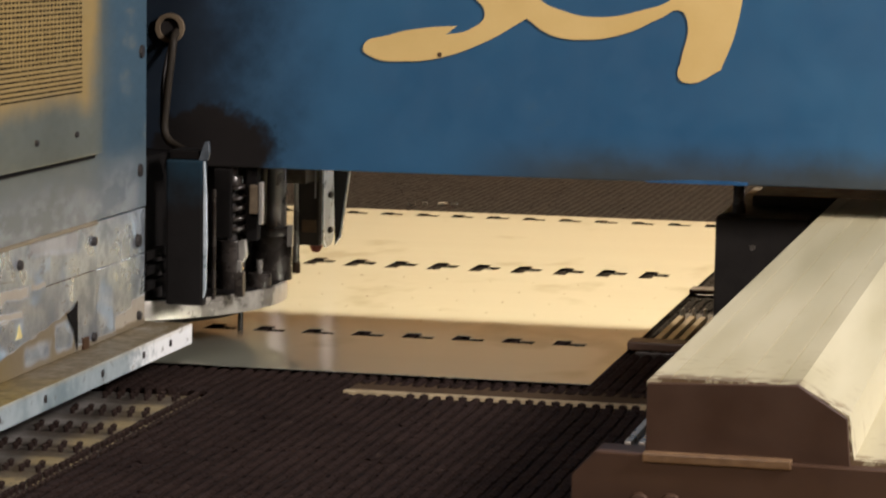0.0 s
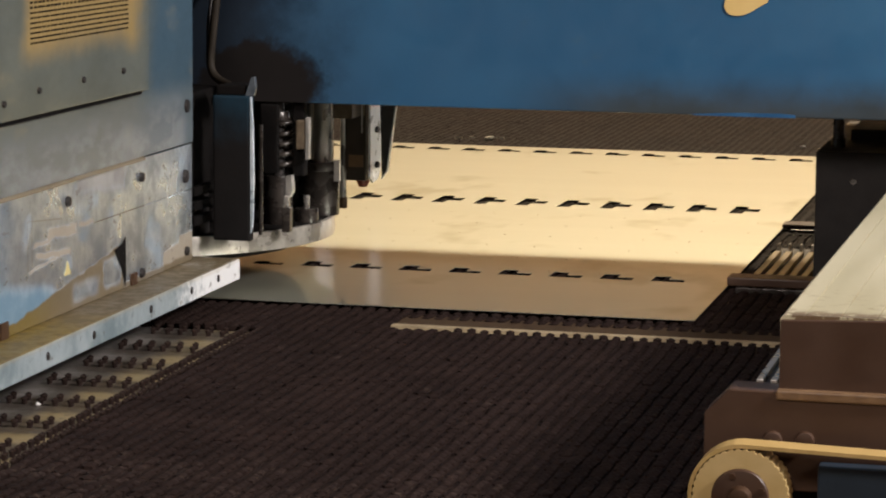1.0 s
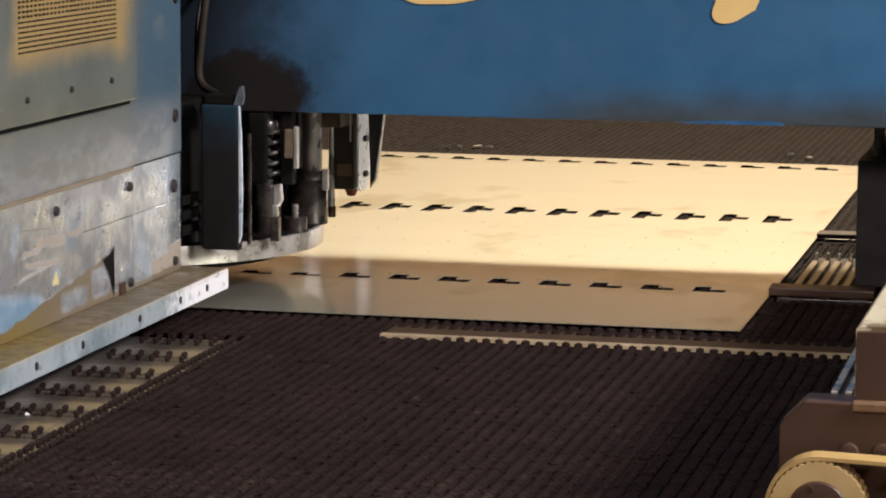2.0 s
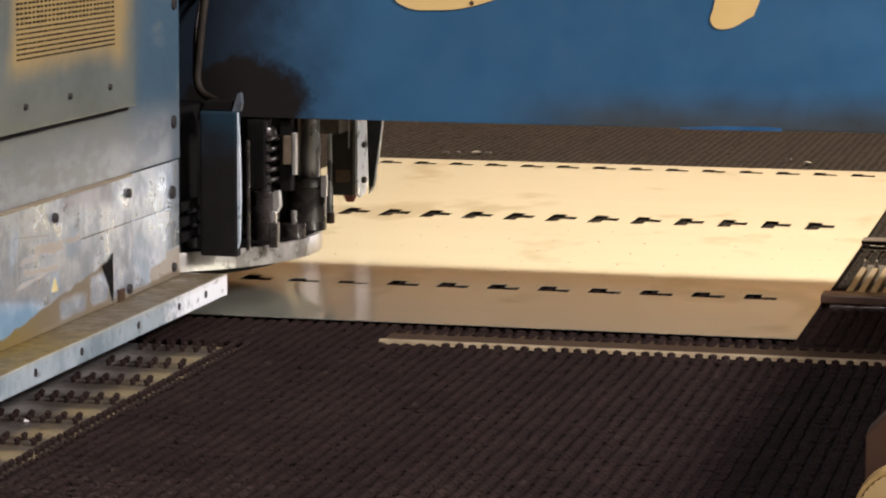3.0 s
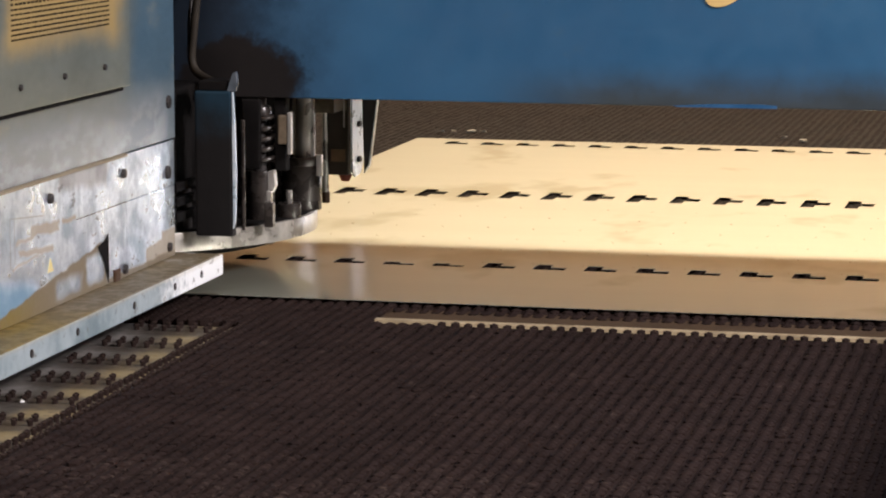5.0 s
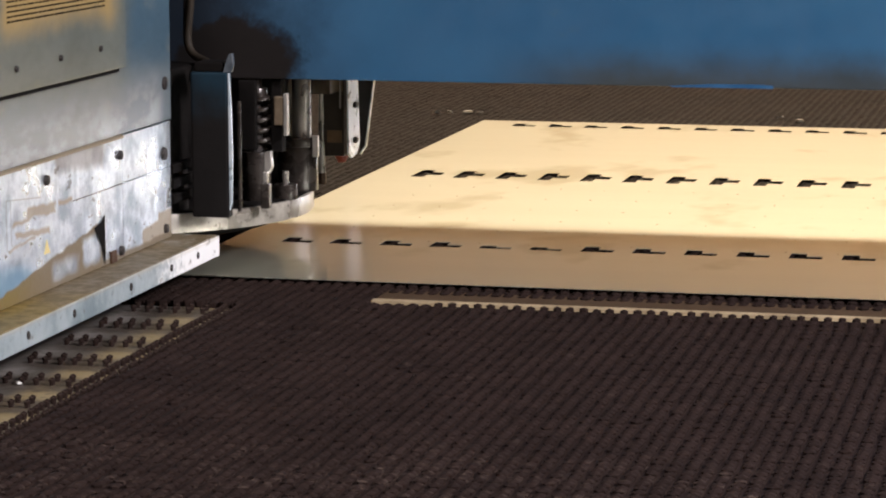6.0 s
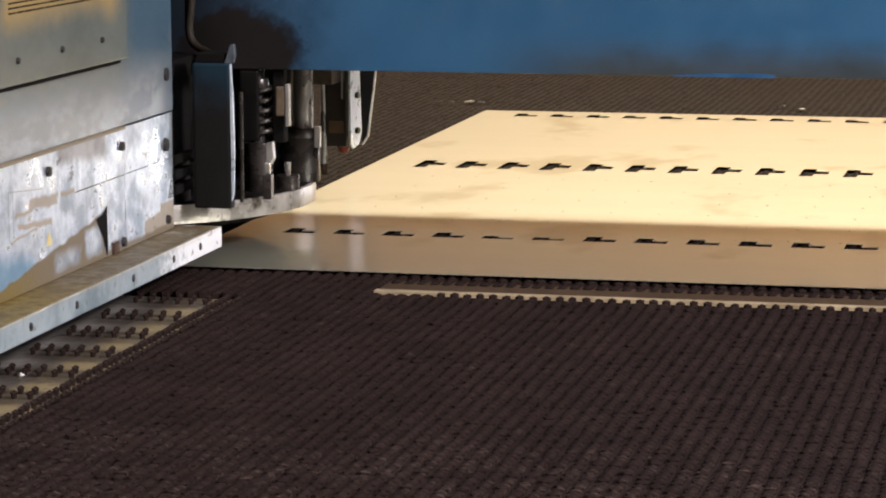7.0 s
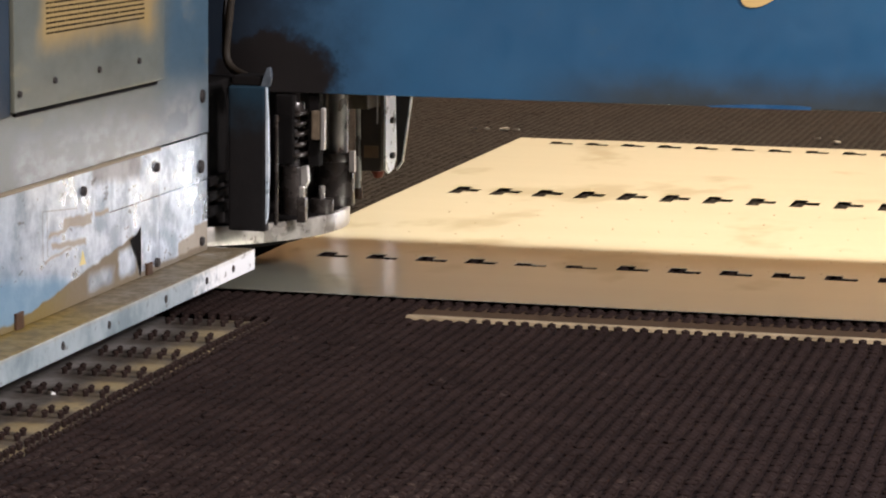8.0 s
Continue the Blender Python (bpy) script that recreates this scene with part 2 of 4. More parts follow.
def bristles():
    """Dark nylon tufts, each a little lighter or darker, a few worn pale, with glints painted near the table's edge."""
    m, nt, p = nodes_of("dark_bristles")
    x, y, z = axes(nt)
    coarse, fine, across = noise_of(nt, 9.0), noise_of(nt, 150.0, 3.0), noise_of(nt, 160.0, 3.0, 0.6, (0.30, 2.2, 1))
    own = nt.nodes.new("ShaderNodeNewGeometry").outputs["Random Per Island"]
    fac = calc(nt, "ADD", calc(nt, "MULTIPLY", ramp(nt, coarse, 0.3, 0.7), 0.45), calc(nt, "MULTIPLY", own, 0.20))
    fac = calc(nt, "ADD", fac, calc(nt, "MULTIPLY", fine, 0.25))
    col = blend(nt, fac, (0.0118, 0.0069, 0.0058), (0.0262, 0.0157, 0.0132))
    near = calc(nt, "MULTIPLY", ramp(nt, y, 2.66, 2.46), ramp(nt, coarse, 0.38, 0.55))
    # pale dashes by the near edge: glints on lit fibres, put into the colour
    worn = calc(nt, "MULTIPLY", ramp(nt, across, 0.56, 0.66), near)
    worn = calc(nt, "MAXIMUM", worn, calc(nt, "MULTIPLY", ramp(nt, own, 0.985, 0.995), ramp(nt, fine, 0.5, 0.6, 0, 0.4)))
    col = blend(nt, calc(nt, "MULTIPLY", worn, 0.55), col, (0.115, 0.085, 0.068))
    nt.links.new(col, p.inputs["Base Color"])
    p.inputs["Roughness"].default_value, p.inputs["Specular IOR Level"].default_value = 0.75, 0.1
    bump(nt, p, fine, 0.3, 0.002)
    return m


def rim_paint():
    """Blue-grey painted plate edge, rubbed bright towards its corner, with dark chips."""
    m, nt, p = nodes_of("scuffed_rim_paint")
    x, y, z = axes(nt)
    n1, n2, n3 = noise_of(nt, 14.0, 6.0, 0.65), noise_of(nt, 55.0, 5.0, 0.6), noise_of(nt, 300.0, 2.0)
    base = blend(nt, ramp(nt, n1, 0.35, 0.65), (0.17, 0.225, 0.245), (0.34, 0.40, 0.42))
    wy = calc(nt, "ADD", y, calc(nt, "MULTIPLY", calc(nt, "SUBTRACT", n2, 0.5), 0.35))
    base = blend(nt, ramp(nt, wy, 3.20, 3.34), base, (0.90, 0.92, 0.92))
    base = blend(nt, ramp(nt, calc(nt, "ADD", z, calc(nt, "MULTIPLY", n2, 0.008)), 0.9555, 0.9590, 0, 0.3), base, (0.40, 0.33, 0.19))
    base = blend(nt, ramp(nt, n2, 0.60, 0.68, 0, 0.75), base, (0.10, 0.085, 0.06))
    nt.links.new(base, p.inputs["Base Color"])
    nt.links.new(ramp(nt, n2, 0.3, 0.7, 0.30, 0.5), p.inputs["Roughness"])
    bump(nt, p, calc(nt, "ADD", n2, calc(nt, "MULTIPLY", n3, 0.3)), 0.2, 0.002)
    return m


def sheet_metal():
    """Bare rolled sheet: dull sheen, faint rolling lines, oily smudges."""
    m, nt, p = nodes_of("rolled_sheet_metal")
    roll_lines = noise_of(nt, 1.6, 5.0, 0.6, (1, 9, 1))
    blots = noise_of(nt, 7.5, 3.0, 0.5, (0.9, 0.5, 1))
    grain = noise_of(nt, 500.0, 2.0)
    col = blend(nt, ramp(nt, roll_lines, 0.3, 0.7), (0.675, 0.710, 0.605), (0.705, 0.740, 0.635))
    col = blend(nt, ramp(nt, blots, 0.56, 0.70, 0, 0.6), col, (0.43, 0.415, 0.28))
    nt.links.new(col, p.inputs["Base Color"])
    p.inputs["Metallic"].default_value = 0.95
    nt.links.new(ramp(nt, roll_lines, 0.3, 0.7, 0.395, 0.43), p.inputs["Roughness"])
    p.inputs["Coat Weight"].default_value, p.inputs["Coat Roughness"].default_value = 0.75, 0.095
    bump(nt, p, grain, 0.05, 0.0005)
    return m


def guard_paint():
    """Dark blue guard, black with oil all over its lower part."""
    m, nt, p = nodes_of("oily_blue_guard_paint")
    x, y, z = axes(nt)
    n1, n2 = noise_of(nt, 22.0, 6.0, 0.6), noise_of(nt, 200.0, 2.0)
    wz = calc(nt, "ADD", z, calc(nt, "MULTIPLY", calc(nt, "SUBTRACT", n1, 0.5), 0.09))
    oil = blend(nt, n1, (0.0065, 0.0060, 0.0060), (0.0145, 0.0132, 0.0130))
    nt.links.new(blend(nt, ramp(nt, wz, 1.09, 1.18, 0.0, 0.9), oil, (0.011, 0.034, 0.054)), p.inputs["Base Color"])
    p.inputs["Roughness"].default_value, p.inputs["Specular IOR Level"].default_value = 0.55, 0.12
    bump(nt, p, calc(nt, "ADD", n1, calc(nt, "MULTIPLY", n2, 0.2)), 0.3, 0.003)
    return m


def beam_paint():
    """Cream paint, faintly streaked along the beam, with brown chips and dirt along its near edge."""
    m, nt, p = nodes_of("cream_beam_cover")
    x, y, z = axes(nt)
    streak, fine, chips = noise_of(nt, 16.0, 4.0, 0.55, (1, 0.10, 1)), noise_of(nt, 220.0, 2.0), noise_of(nt, 55.0, 5.0, 0.65)
    col = blend(nt, ramp(nt, streak, 0.3, 0.7), (0.43, 0.38, 0.225), (0.55, 0.50, 0.34))
    col = blend(nt, calc(nt, "MULTIPLY", ramp(nt, y, 2.60, 2.335, 0, 0.9), ramp(nt, chips, 0.54, 0.70, 0, 0.7)), col, (0.27, 0.20, 0.09))
    col = blend(nt, calc(nt, "MULTIPLY", ramp(nt, y, 2.375, 2.338), ramp(nt, chips, 0.47, 0.55, 0, 0.9)), col, (0.13, 0.075, 0.035))
    col = blend(nt, ramp(nt, chips, 0.70, 0.76, 0, 0.5), col, (0.20, 0.15, 0.08))
    nt.links.new(col, p.inputs["Base Color"])
    nt.links.new(ramp(nt, streak, 0.3, 0.7, 0.42, 0.6), p.inputs["Roughness"])
    bump(nt, p, fine, 0.05, 0.001)
    return m


M = {
    "arm": arm_paint(),
    "panel": housing_upper(),
    "panel_low": housing_lower(),
    "sheet": sheet_metal(),
    "logo": plain("yellow_letter_film", (0.62, 0.43, 0.16), (0.70, 0.50, 0.20), 0.45, scale=8, relief=0.03),
    "bright_blue": plain("scraped_blue_paint", (0.012, 0.07, 0.17), (0.02, 0.11, 0.25), 0.4),
    "ledge": plain("greasy_tan_plate", (0.19, 0.15, 0.09), (0.30, 0.255, 0.18), 0.4, 0.2, scale=14),
    "plate_edge": plain("worn_pale_steel", (0.42, 0.50, 0.55), (0.94, 0.97, 0.99), 0.34, 0.2, scale=26),
    "steel": plain("brushed_steel", (0.30, 0.285, 0.26), (0.60, 0.58, 0.54), 0.32, 0.7, scale=45, stretch=(1, 1, 0.35)),
    "rim": plain("pale_turned_steel", (0.18, 0.16, 0.13), (0.66, 0.63, 0.57), 0.32, 0.5, scale=24),
    "pale": plain("pale_blue_gloss_plate", (0.78, 0.86, 0.92), (0.88, 0.94, 0.98), 0.34, 0.35, scale=30, relief=0.05),
    "lip": plain("worn_brown_lip", (0.12, 0.066, 0.034), (0.23, 0.140, 0.070), 0.5, scale=40),
    "dark_steel": plain("oiled_dark_steel", (0.015, 0.0124, 0.0110), (0.050, 0.042, 0.037), 0.26, 0.2, scale=40),
    "black": plain("sooty_black_metal", (0.019, 0.0170, 0.0165), (0.038, 0.0330, 0.031), 0.55, 0.1, spec=0.35),
    "guard": guard_paint(),
    # darker copy of black: shade of recesses and gaps is put into the colour
    "recess_black": plain("matte_recess_black", (0.0030, 0.0026, 0.0025), (0.0070, 0.0058, 0.0054), 0.8, 0.0, spec=0.12),
    # side face of the guard: its bluish daylight highlight is put into the colour
    "guard_edge": plain("lit_blue_edge", (0.36, 0.46, 0.53), (0.78, 0.85, 0.90), 0.35, 0.4, scale=30),
    "tab": plain("grimy_blue_grey_tab", (0.035, 0.045, 0.055), (0.10, 0.12, 0.14), 0.45, 0.1, scale=60),
    "plate_rim": rim_paint(),
    "ledge_plate": ledge_paint(),
    "side_plate": table_side_plate(),
    "block": plain("grimy_brown_block", (0.075, 0.054, 0.034), (0.19, 0.145, 0.095), 0.5, 0.1, scale=50),
    "dark_brown": plain("dark_brown_plastic", (0.022, 0.0155, 0.0115), (0.045, 0.032, 0.023), 0.45, scale=40),
    "mark": plain("faint_punch_mark", (0.30, 0.27, 0.18), (0.40, 0.37, 0.27), 0.45, 0.5, scale=60),
    "ring": plain("tan_rubber_ring", (0.13, 0.095, 0.06), (0.20, 0.15, 0.095), 0.6, scale=60),
    "vent_hole": plain("brown_vent_hole", (0.010, 0.0065, 0.0035), (0.030, 0.020, 0.010), 0.8, spec=0.1),
    "navy": plain("dark_navy_paint", (0.010, 0.020, 0.034), (0.020, 0.036, 0.056), 0.45, scale=9),
    "brown_bed": plain("lighter_brown_bed", (0.040, 0.024, 0.014), (0.090, 0.058, 0.034), 0.8, scale=80, spec=0.15),
    "bristle": bristles(),
    "table": plain("dusty_tan_table_plate", (0.13, 0.105, 0.08), (0.36, 0.285, 0.175), 0.5, 0.1, scale=13),
    "strip": plain("dusty_yellow_strip", (0.22, 0.17, 0.10), (0.50, 0.40, 0.25), 0.5, 0.0, scale=18),
    "beam": beam_paint(),
    "brown": plain("brown_carriage_paint", (0.045, 0.0205, 0.0105), (0.070, 0.034, 0.018), 0.5, scale=12, relief=0.04),
    "tan": plain("tan_nylon", (0.50, 0.35, 0.14), (0.60, 0.44, 0.20), 0.5, scale=40, relief=0.03),
    "belt": plain("yellow_belt", (0.46, 0.31, 0.11), (0.55, 0.38, 0.15), 0.55, scale=60),
    "cable": plain("tan_cable_sheath", (0.016, 0.0125, 0.009), (0.036, 0.028, 0.019), 0.7, spec=0.25),
    "red": plain("dull_red_lens", (0.20, 0.035, 0.015), (0.28, 0.06, 0.03), 0.4),
    "white": plain("white_scrap", (0.7, 0.7, 0.66), (0.85, 0.84, 0.8), 0.45),
    "yellow": plain("yellow_sticker", (0.60, 0.49, 0.17), (0.74, 0.66, 0.36), 0.5),
    "wall": plain("brown_hall_wall", (0.37, 0.265, 0.17), (0.47, 0.34, 0.225), 0.8, scale=1.2, grain=20),
    "floor": plain("hall_concrete", (0.16, 0.15, 0.14), (0.24, 0.23, 0.21), 0.7, scale=2, grain=40),
    "copper": plain("rusty_brown_metal", (0.05, 0.026, 0.014), (0.10, 0.05, 0.025), 0.5, 0.4),
}


def glow(name, colour, strength):
    m, nt, p = nodes_of(name)
    p.inputs["Emission Color"].default_value, p.inputs["Emission Strength"].default_value = (*colour, 1), strength
    return m


# ------------------------------------------------------------ mesh helpers


def thing(name, label, category, m=None, group="", kind=""):
    ob = new(name)
    ob.matrix_world = m or Matrix()
    return tagged(ob, label, category, group, kind)


def mesh_of(name, bm, material, smooth=False):
    me = bpy.data.meshes.new(name)
    bm.normal_update()
    bm.to_mesh(me)
    bm.free()
    me.materials.append(material)
    if smooth:
        me.shade_smooth()
        me.set_sharp_from_angle(angle=radians(35))
    return me


def part(name, bm, material, parent, label="", kind="", smooth=False):
    ob = new(name, mesh_of(name, bm, material, smooth))
    ob.parent = parent
    return tagged(ob, label, kind=kind)


def box(x0, x1, y0, y1, z0, z1, bevel=0.0, bm=None):
    bm = bm or bmesh.new()
    made = bmesh.ops.create_cube(bm, size=1, matrix=Matrix.Translation(((x0 + x1) / 2, (y0 + y1) / 2, (z0 + z1) / 2)) @ Matrix.Diagonal((x1 - x0, y1 - y0, z1 - z0, 1)))
    if bevel:
        edges = {e for v in made["verts"] for e in v.link_edges}
        bmesh.ops.bevel(bm, geom=list(edges), offset=bevel, segments=2, affect="EDGES", profile=0.6)
    return bm


def cyl(r0, r1, z0, z1, m=None, segments=24, bm=None, bevel=0.0):
    """A round bar from z0 to z1, tapering from r0 to r1, placed by m."""
    bm = bm or bmesh.new()
    made = bmesh.ops.create_cone(bm, cap_ends=True, segments=segments, radius1=r0, radius2=r1, depth=z1 - z0,
                                 matrix=(m or Matrix()) @ Matrix.Translation((0, 0, (z0 + z1) / 2)))
    if bevel:
        edges = {e for v in made["verts"] for e in v.link_edges if any(len(f.verts) > 4 for f in e.link_faces)}
        bmesh.ops.bevel(bm, geom=list(edges), offset=bevel, segments=2, affect="EDGES", profile=0.6)
    return bm


def prism(outline, y0, y1, bevel=0.0):
    """An outline in x and z, drawn out from y0 to y1."""
    bm = bmesh.new()
    a = [bm.verts.new((x, y0, z)) for x, z in outline]
    b = [bm.verts.new((x, y1, z)) for x, z in outline]
    bm.faces.new(a), bm.faces.new(list(reversed(b)))
    for i in range(len(a)):
        j = (i + 1) % len(a)
        bm.faces.new((a[j], a[i], b[i], b[j]))
    bmesh.ops.recalc_face_normals(bm, faces=bm.faces[:])
    if bevel:
        bmesh.ops.bevel(bm, geom=bm.edges[:], offset=bevel, segments=1, affect="EDGES")
    return bm


def tube(points, radius, name, material, parent, label=""):
    cu = bpy.data.curves.new(name, "CURVE")
    cu.dimensions, cu.bevel_depth, cu.bevel_resolution, cu.resolution_u = "3D", radius, 3, 6
    sp = cu.splines.new("NURBS")
    sp.points.add(len(points) - 1)
    for q, c in zip(sp.points, points):
        q.co = (*c, 1)
    sp.use_endpoint_u, sp.order_u = True, 3
    ob = new(name, cu)
    cu.materials.append(material)
    me = bpy.data.meshes.new_from_object(ob.evaluated_get(bpy.context.evaluated_depsgraph_get()))
    bpy.data.objects.remove(ob)
    ob = new(name, me)
    ob.parent = parent
    return tagged(ob, label)


def bolt_mesh(material, r=0.006, h=0.004):
    """A hex-socket bolt head whose face looks along +x."""
    m = pose(0, 0, 0, 0, 90)
    bm = cyl(r, r * 0.9, 0, h, m, 10)
    cyl(r * 0.5, r * 0.5, h * 0.4, h * 1.15, m, 6, bm)
    return mesh_of("bolt", bm, material)


def put(name, mesh, m, parent):
    ob = new(name, mesh)
    ob.parent = parent
    ob.matrix_basis = m
    return ob


# ------------------------------------------------------------ the hall


def hall():
    tagged(part("floor", box(-9, 9, -6, 16, -0.2, 0), M["floor"], None), "bare grey concrete workshop floor", "floor", kind="structure")
    tagged(part("ceiling", box(-9, 9, -6, 16, 6.5, 6.7), M["wall"], None), "dim brown workshop ceiling", "ceiling", kind="structure")
    for name, b in (("wall_west", (-9.2, -9, -6, 16)), ("wall_east", (9, 9.2, -6, 16)), ("wall_south", (-9.2, 9.2, -6.2, -6)), ("wall_north", (-9.2, 9.2, 16, 16.2))):
        tagged(part(name, box(*b, -0.2, 6.7), M["wall"], None), "plain dim brown workshop wall", "wall", kind="structure")


hall()


def hall_window(name, x, half, z0, z1, label, pane):
    """A daylight opening in the far wall: frame and pane."""
    t = thing(name, label, "window", kind="structure")
    part("window_frame", box(x - half - 0.05, x + half + 0.05, 15.97, 15.995, z0 - 0.05, z1 + 0.05), M["black"], t)
    part("pane", box(x - half, x + half, 15.95, 15.966, z0, z1), pane, t, "bright daylight pane")


PANE = glow("daylight_pane", (0.95, 0.97, 1.0), 1.9)
hall_window("window_1", -4.575, 0.040, 2.74, 2.87, "narrow bright window slit in the far wall", PANE)
hall_window("window_2", -4.262, 0.028, 2.74, 2.87, "narrow bright window slit in the far wall", PANE)
# daylight through the wide opening that the press arm leaves free below itself
hall_window("window_3", 4.6, 1.5, 0.95, 2.35, "wide daylit window low in the far wall", glow("daylight_window", (0.86, 0.93, 1.0), 11.5))

# ------------------------------------------------------------ the brush table
TOP = 0.8958
PITCH = 0.0166


def tuft_verts(x, y, h, r, lean):
    """A bundle of bristles: six-sided, flared towards its rounded, ragged top."""
    v = []
    a0 = 0.35 + random.uniform(-0.15, 0.15)
    for z, k in ((TOP - 0.017, 0.70), (TOP - 0.005, 0.95), (TOP + h - 0.0012, 1.0)):
        for i in range(6):
            a = a0 + i * math.pi / 3
            s = r * k
            v.append((x + s * math.cos(a) + lean[0] * k, y + 1.30 * s * math.sin(a) + lean[1] * k, z + (random.uniform(-0.0006, 0.0006) if k == 1.0 else 0)))
    v.append((x + lean[0], y + lean[1], TOP + h + 0.0010))
    f = []
    for ring in (0, 6):
        for i in range(6):
            j = (i + 1) % 6
            f.append((ring + i, ring + j, ring + 6 + j, ring + 6 + i))
    f += [(12 + i, 12 + (i + 1) % 6, 18) for i in range(6)]
    return v, f


def brush_table():
    t = thing("brush_table", "press work table with dense dark brush bristles", "work table")
    part("top_plate", box(-1.74, 1.30, 1.9, 6.85, TOP - 0.045, TOP - 0.0145, 0.003), M["table"], t, "dusty tan table plate")
    part("edge_strip", box(-0.885, 1.29, 3.3920, 3.4065, TOP - 0.0146, TOP - 0.0020, 0.001), M["strip"], t, "tan strip between the brush fields")
    part("rear_bed", box(-0.885, 1.28, 3.4075, 3.486, TOP - 0.0146, TOP - 0.0044), M["brown_bed"], t, "lighter brown bed behind the strip")
    part("side_plate", box(-1.60, -1.031, 1.905, 3.33, TOP - 0.0146, TOP - 0.0085, 0.001), M["side_plate"], t, "bare tan plate beside the press")
    part("base_body", box(-1.72, 1.26, 1.94, 6.8, 0.0, TOP - 0.046), M["black"], t)
    for x0, x1, y0, y1 in ((-1.012, 1.28, 1.95, 3.3735), (-1.72, -0.887, 3.3745, 3.402), (-1.72, -0.887, 3.403, 3.486), (-1.72, 1.28, 3.487, 4.399), (-1.72, 1.28, 4.40, 6.78)):
        part("bristle_bed", box(x0, x1, y0, y1, TOP - 0.0146, TOP - (0.0012 if y0 > 4 else 0.0038)), M["bristle"], t, "close-set bristles between the tufts")
    verts, faces = [], []
    random.seed(4)
    y = 1.98
    while y < 6.75:
        x = -1.0205 if y < 3.33 else -1.72
        while x < 1.28:
            bare = 3.374 < y < 3.456 and x > -0.89
            if not bare and random.random() > 0.004:
                loose = 0.0014 if y > 4.4 else 0.0005
                v, f = tuft_verts(x + random.uniform(-loose, loose), y + random.uniform(-loose, loose), random.uniform(-0.0009, 0.0006) - (0.0020 if 3.403 < y < 3.486 and x > -0.89 else 0) + (0.0026 if 3.356 < y < 3.375 and x > -0.80 else 0), (0.0052 if 3.356 < y < 3.375 and x > -0.80 else 0.0068) * random.uniform(0.95, 1.06), (random.uniform(-0.0006, 0.0006), random.uniform(-0.0006, 0.0006)))
                o = len(verts)
                verts.extend(v), faces.extend(tuple(i + o for i in q) for q in f)
            x += PITCH
        y += 0.0152
    me = bpy.data.meshes.new("brush_field")
    me.from_pydata(verts, [], faces)
    me.materials.append(M["bristle"])
    ob = new("brush_field", me)
    ob.parent = t
    tagged(ob, "dense rows of dark bristle tufts", kind="stuff")
    # the sparse tufts on the open strip beside the press: two full columns, then paired cross rows
    v, f = tuft_verts(0, 0, -0.0004, 0.0040, (0, 0))
    v = [(x * k, y * k, z) for (x, y, z), k in zip(v, [0.95] * 6 + [0.78] * 6 + [1.0] * 6 + [1.0])]
    one = bpy.data.meshes.new("brush_tuft")
    one.from_pydata(v, [], f)
    one.materials.append(M["bristle"])
    spots = []
    y = 2.35
    while y < 3.34:
        spots += [(-1.0345, y), (-1.0525, y + 0.008)]
        y += PITCH
    for k in range(8):
        yc = 2.475 + 0.1173 * k
        for i in range(6):
            x = -1.0705 - 0.0180 * i
            spots += [(x, yc - 0.012), (x - 0.004, yc + 0.012)]
    for x, y in spots:
        if y < 3.33:
            put("brush_tuft", one, pose(x + random.uniform(-0.001, 0.001), y + random.uniform(-0.001, 0.001), 0, 0, 0, 0), t)
    return t


brush_table()

# ------------------------------------------------------------ the press: housing beside the turret
PX = -1.165


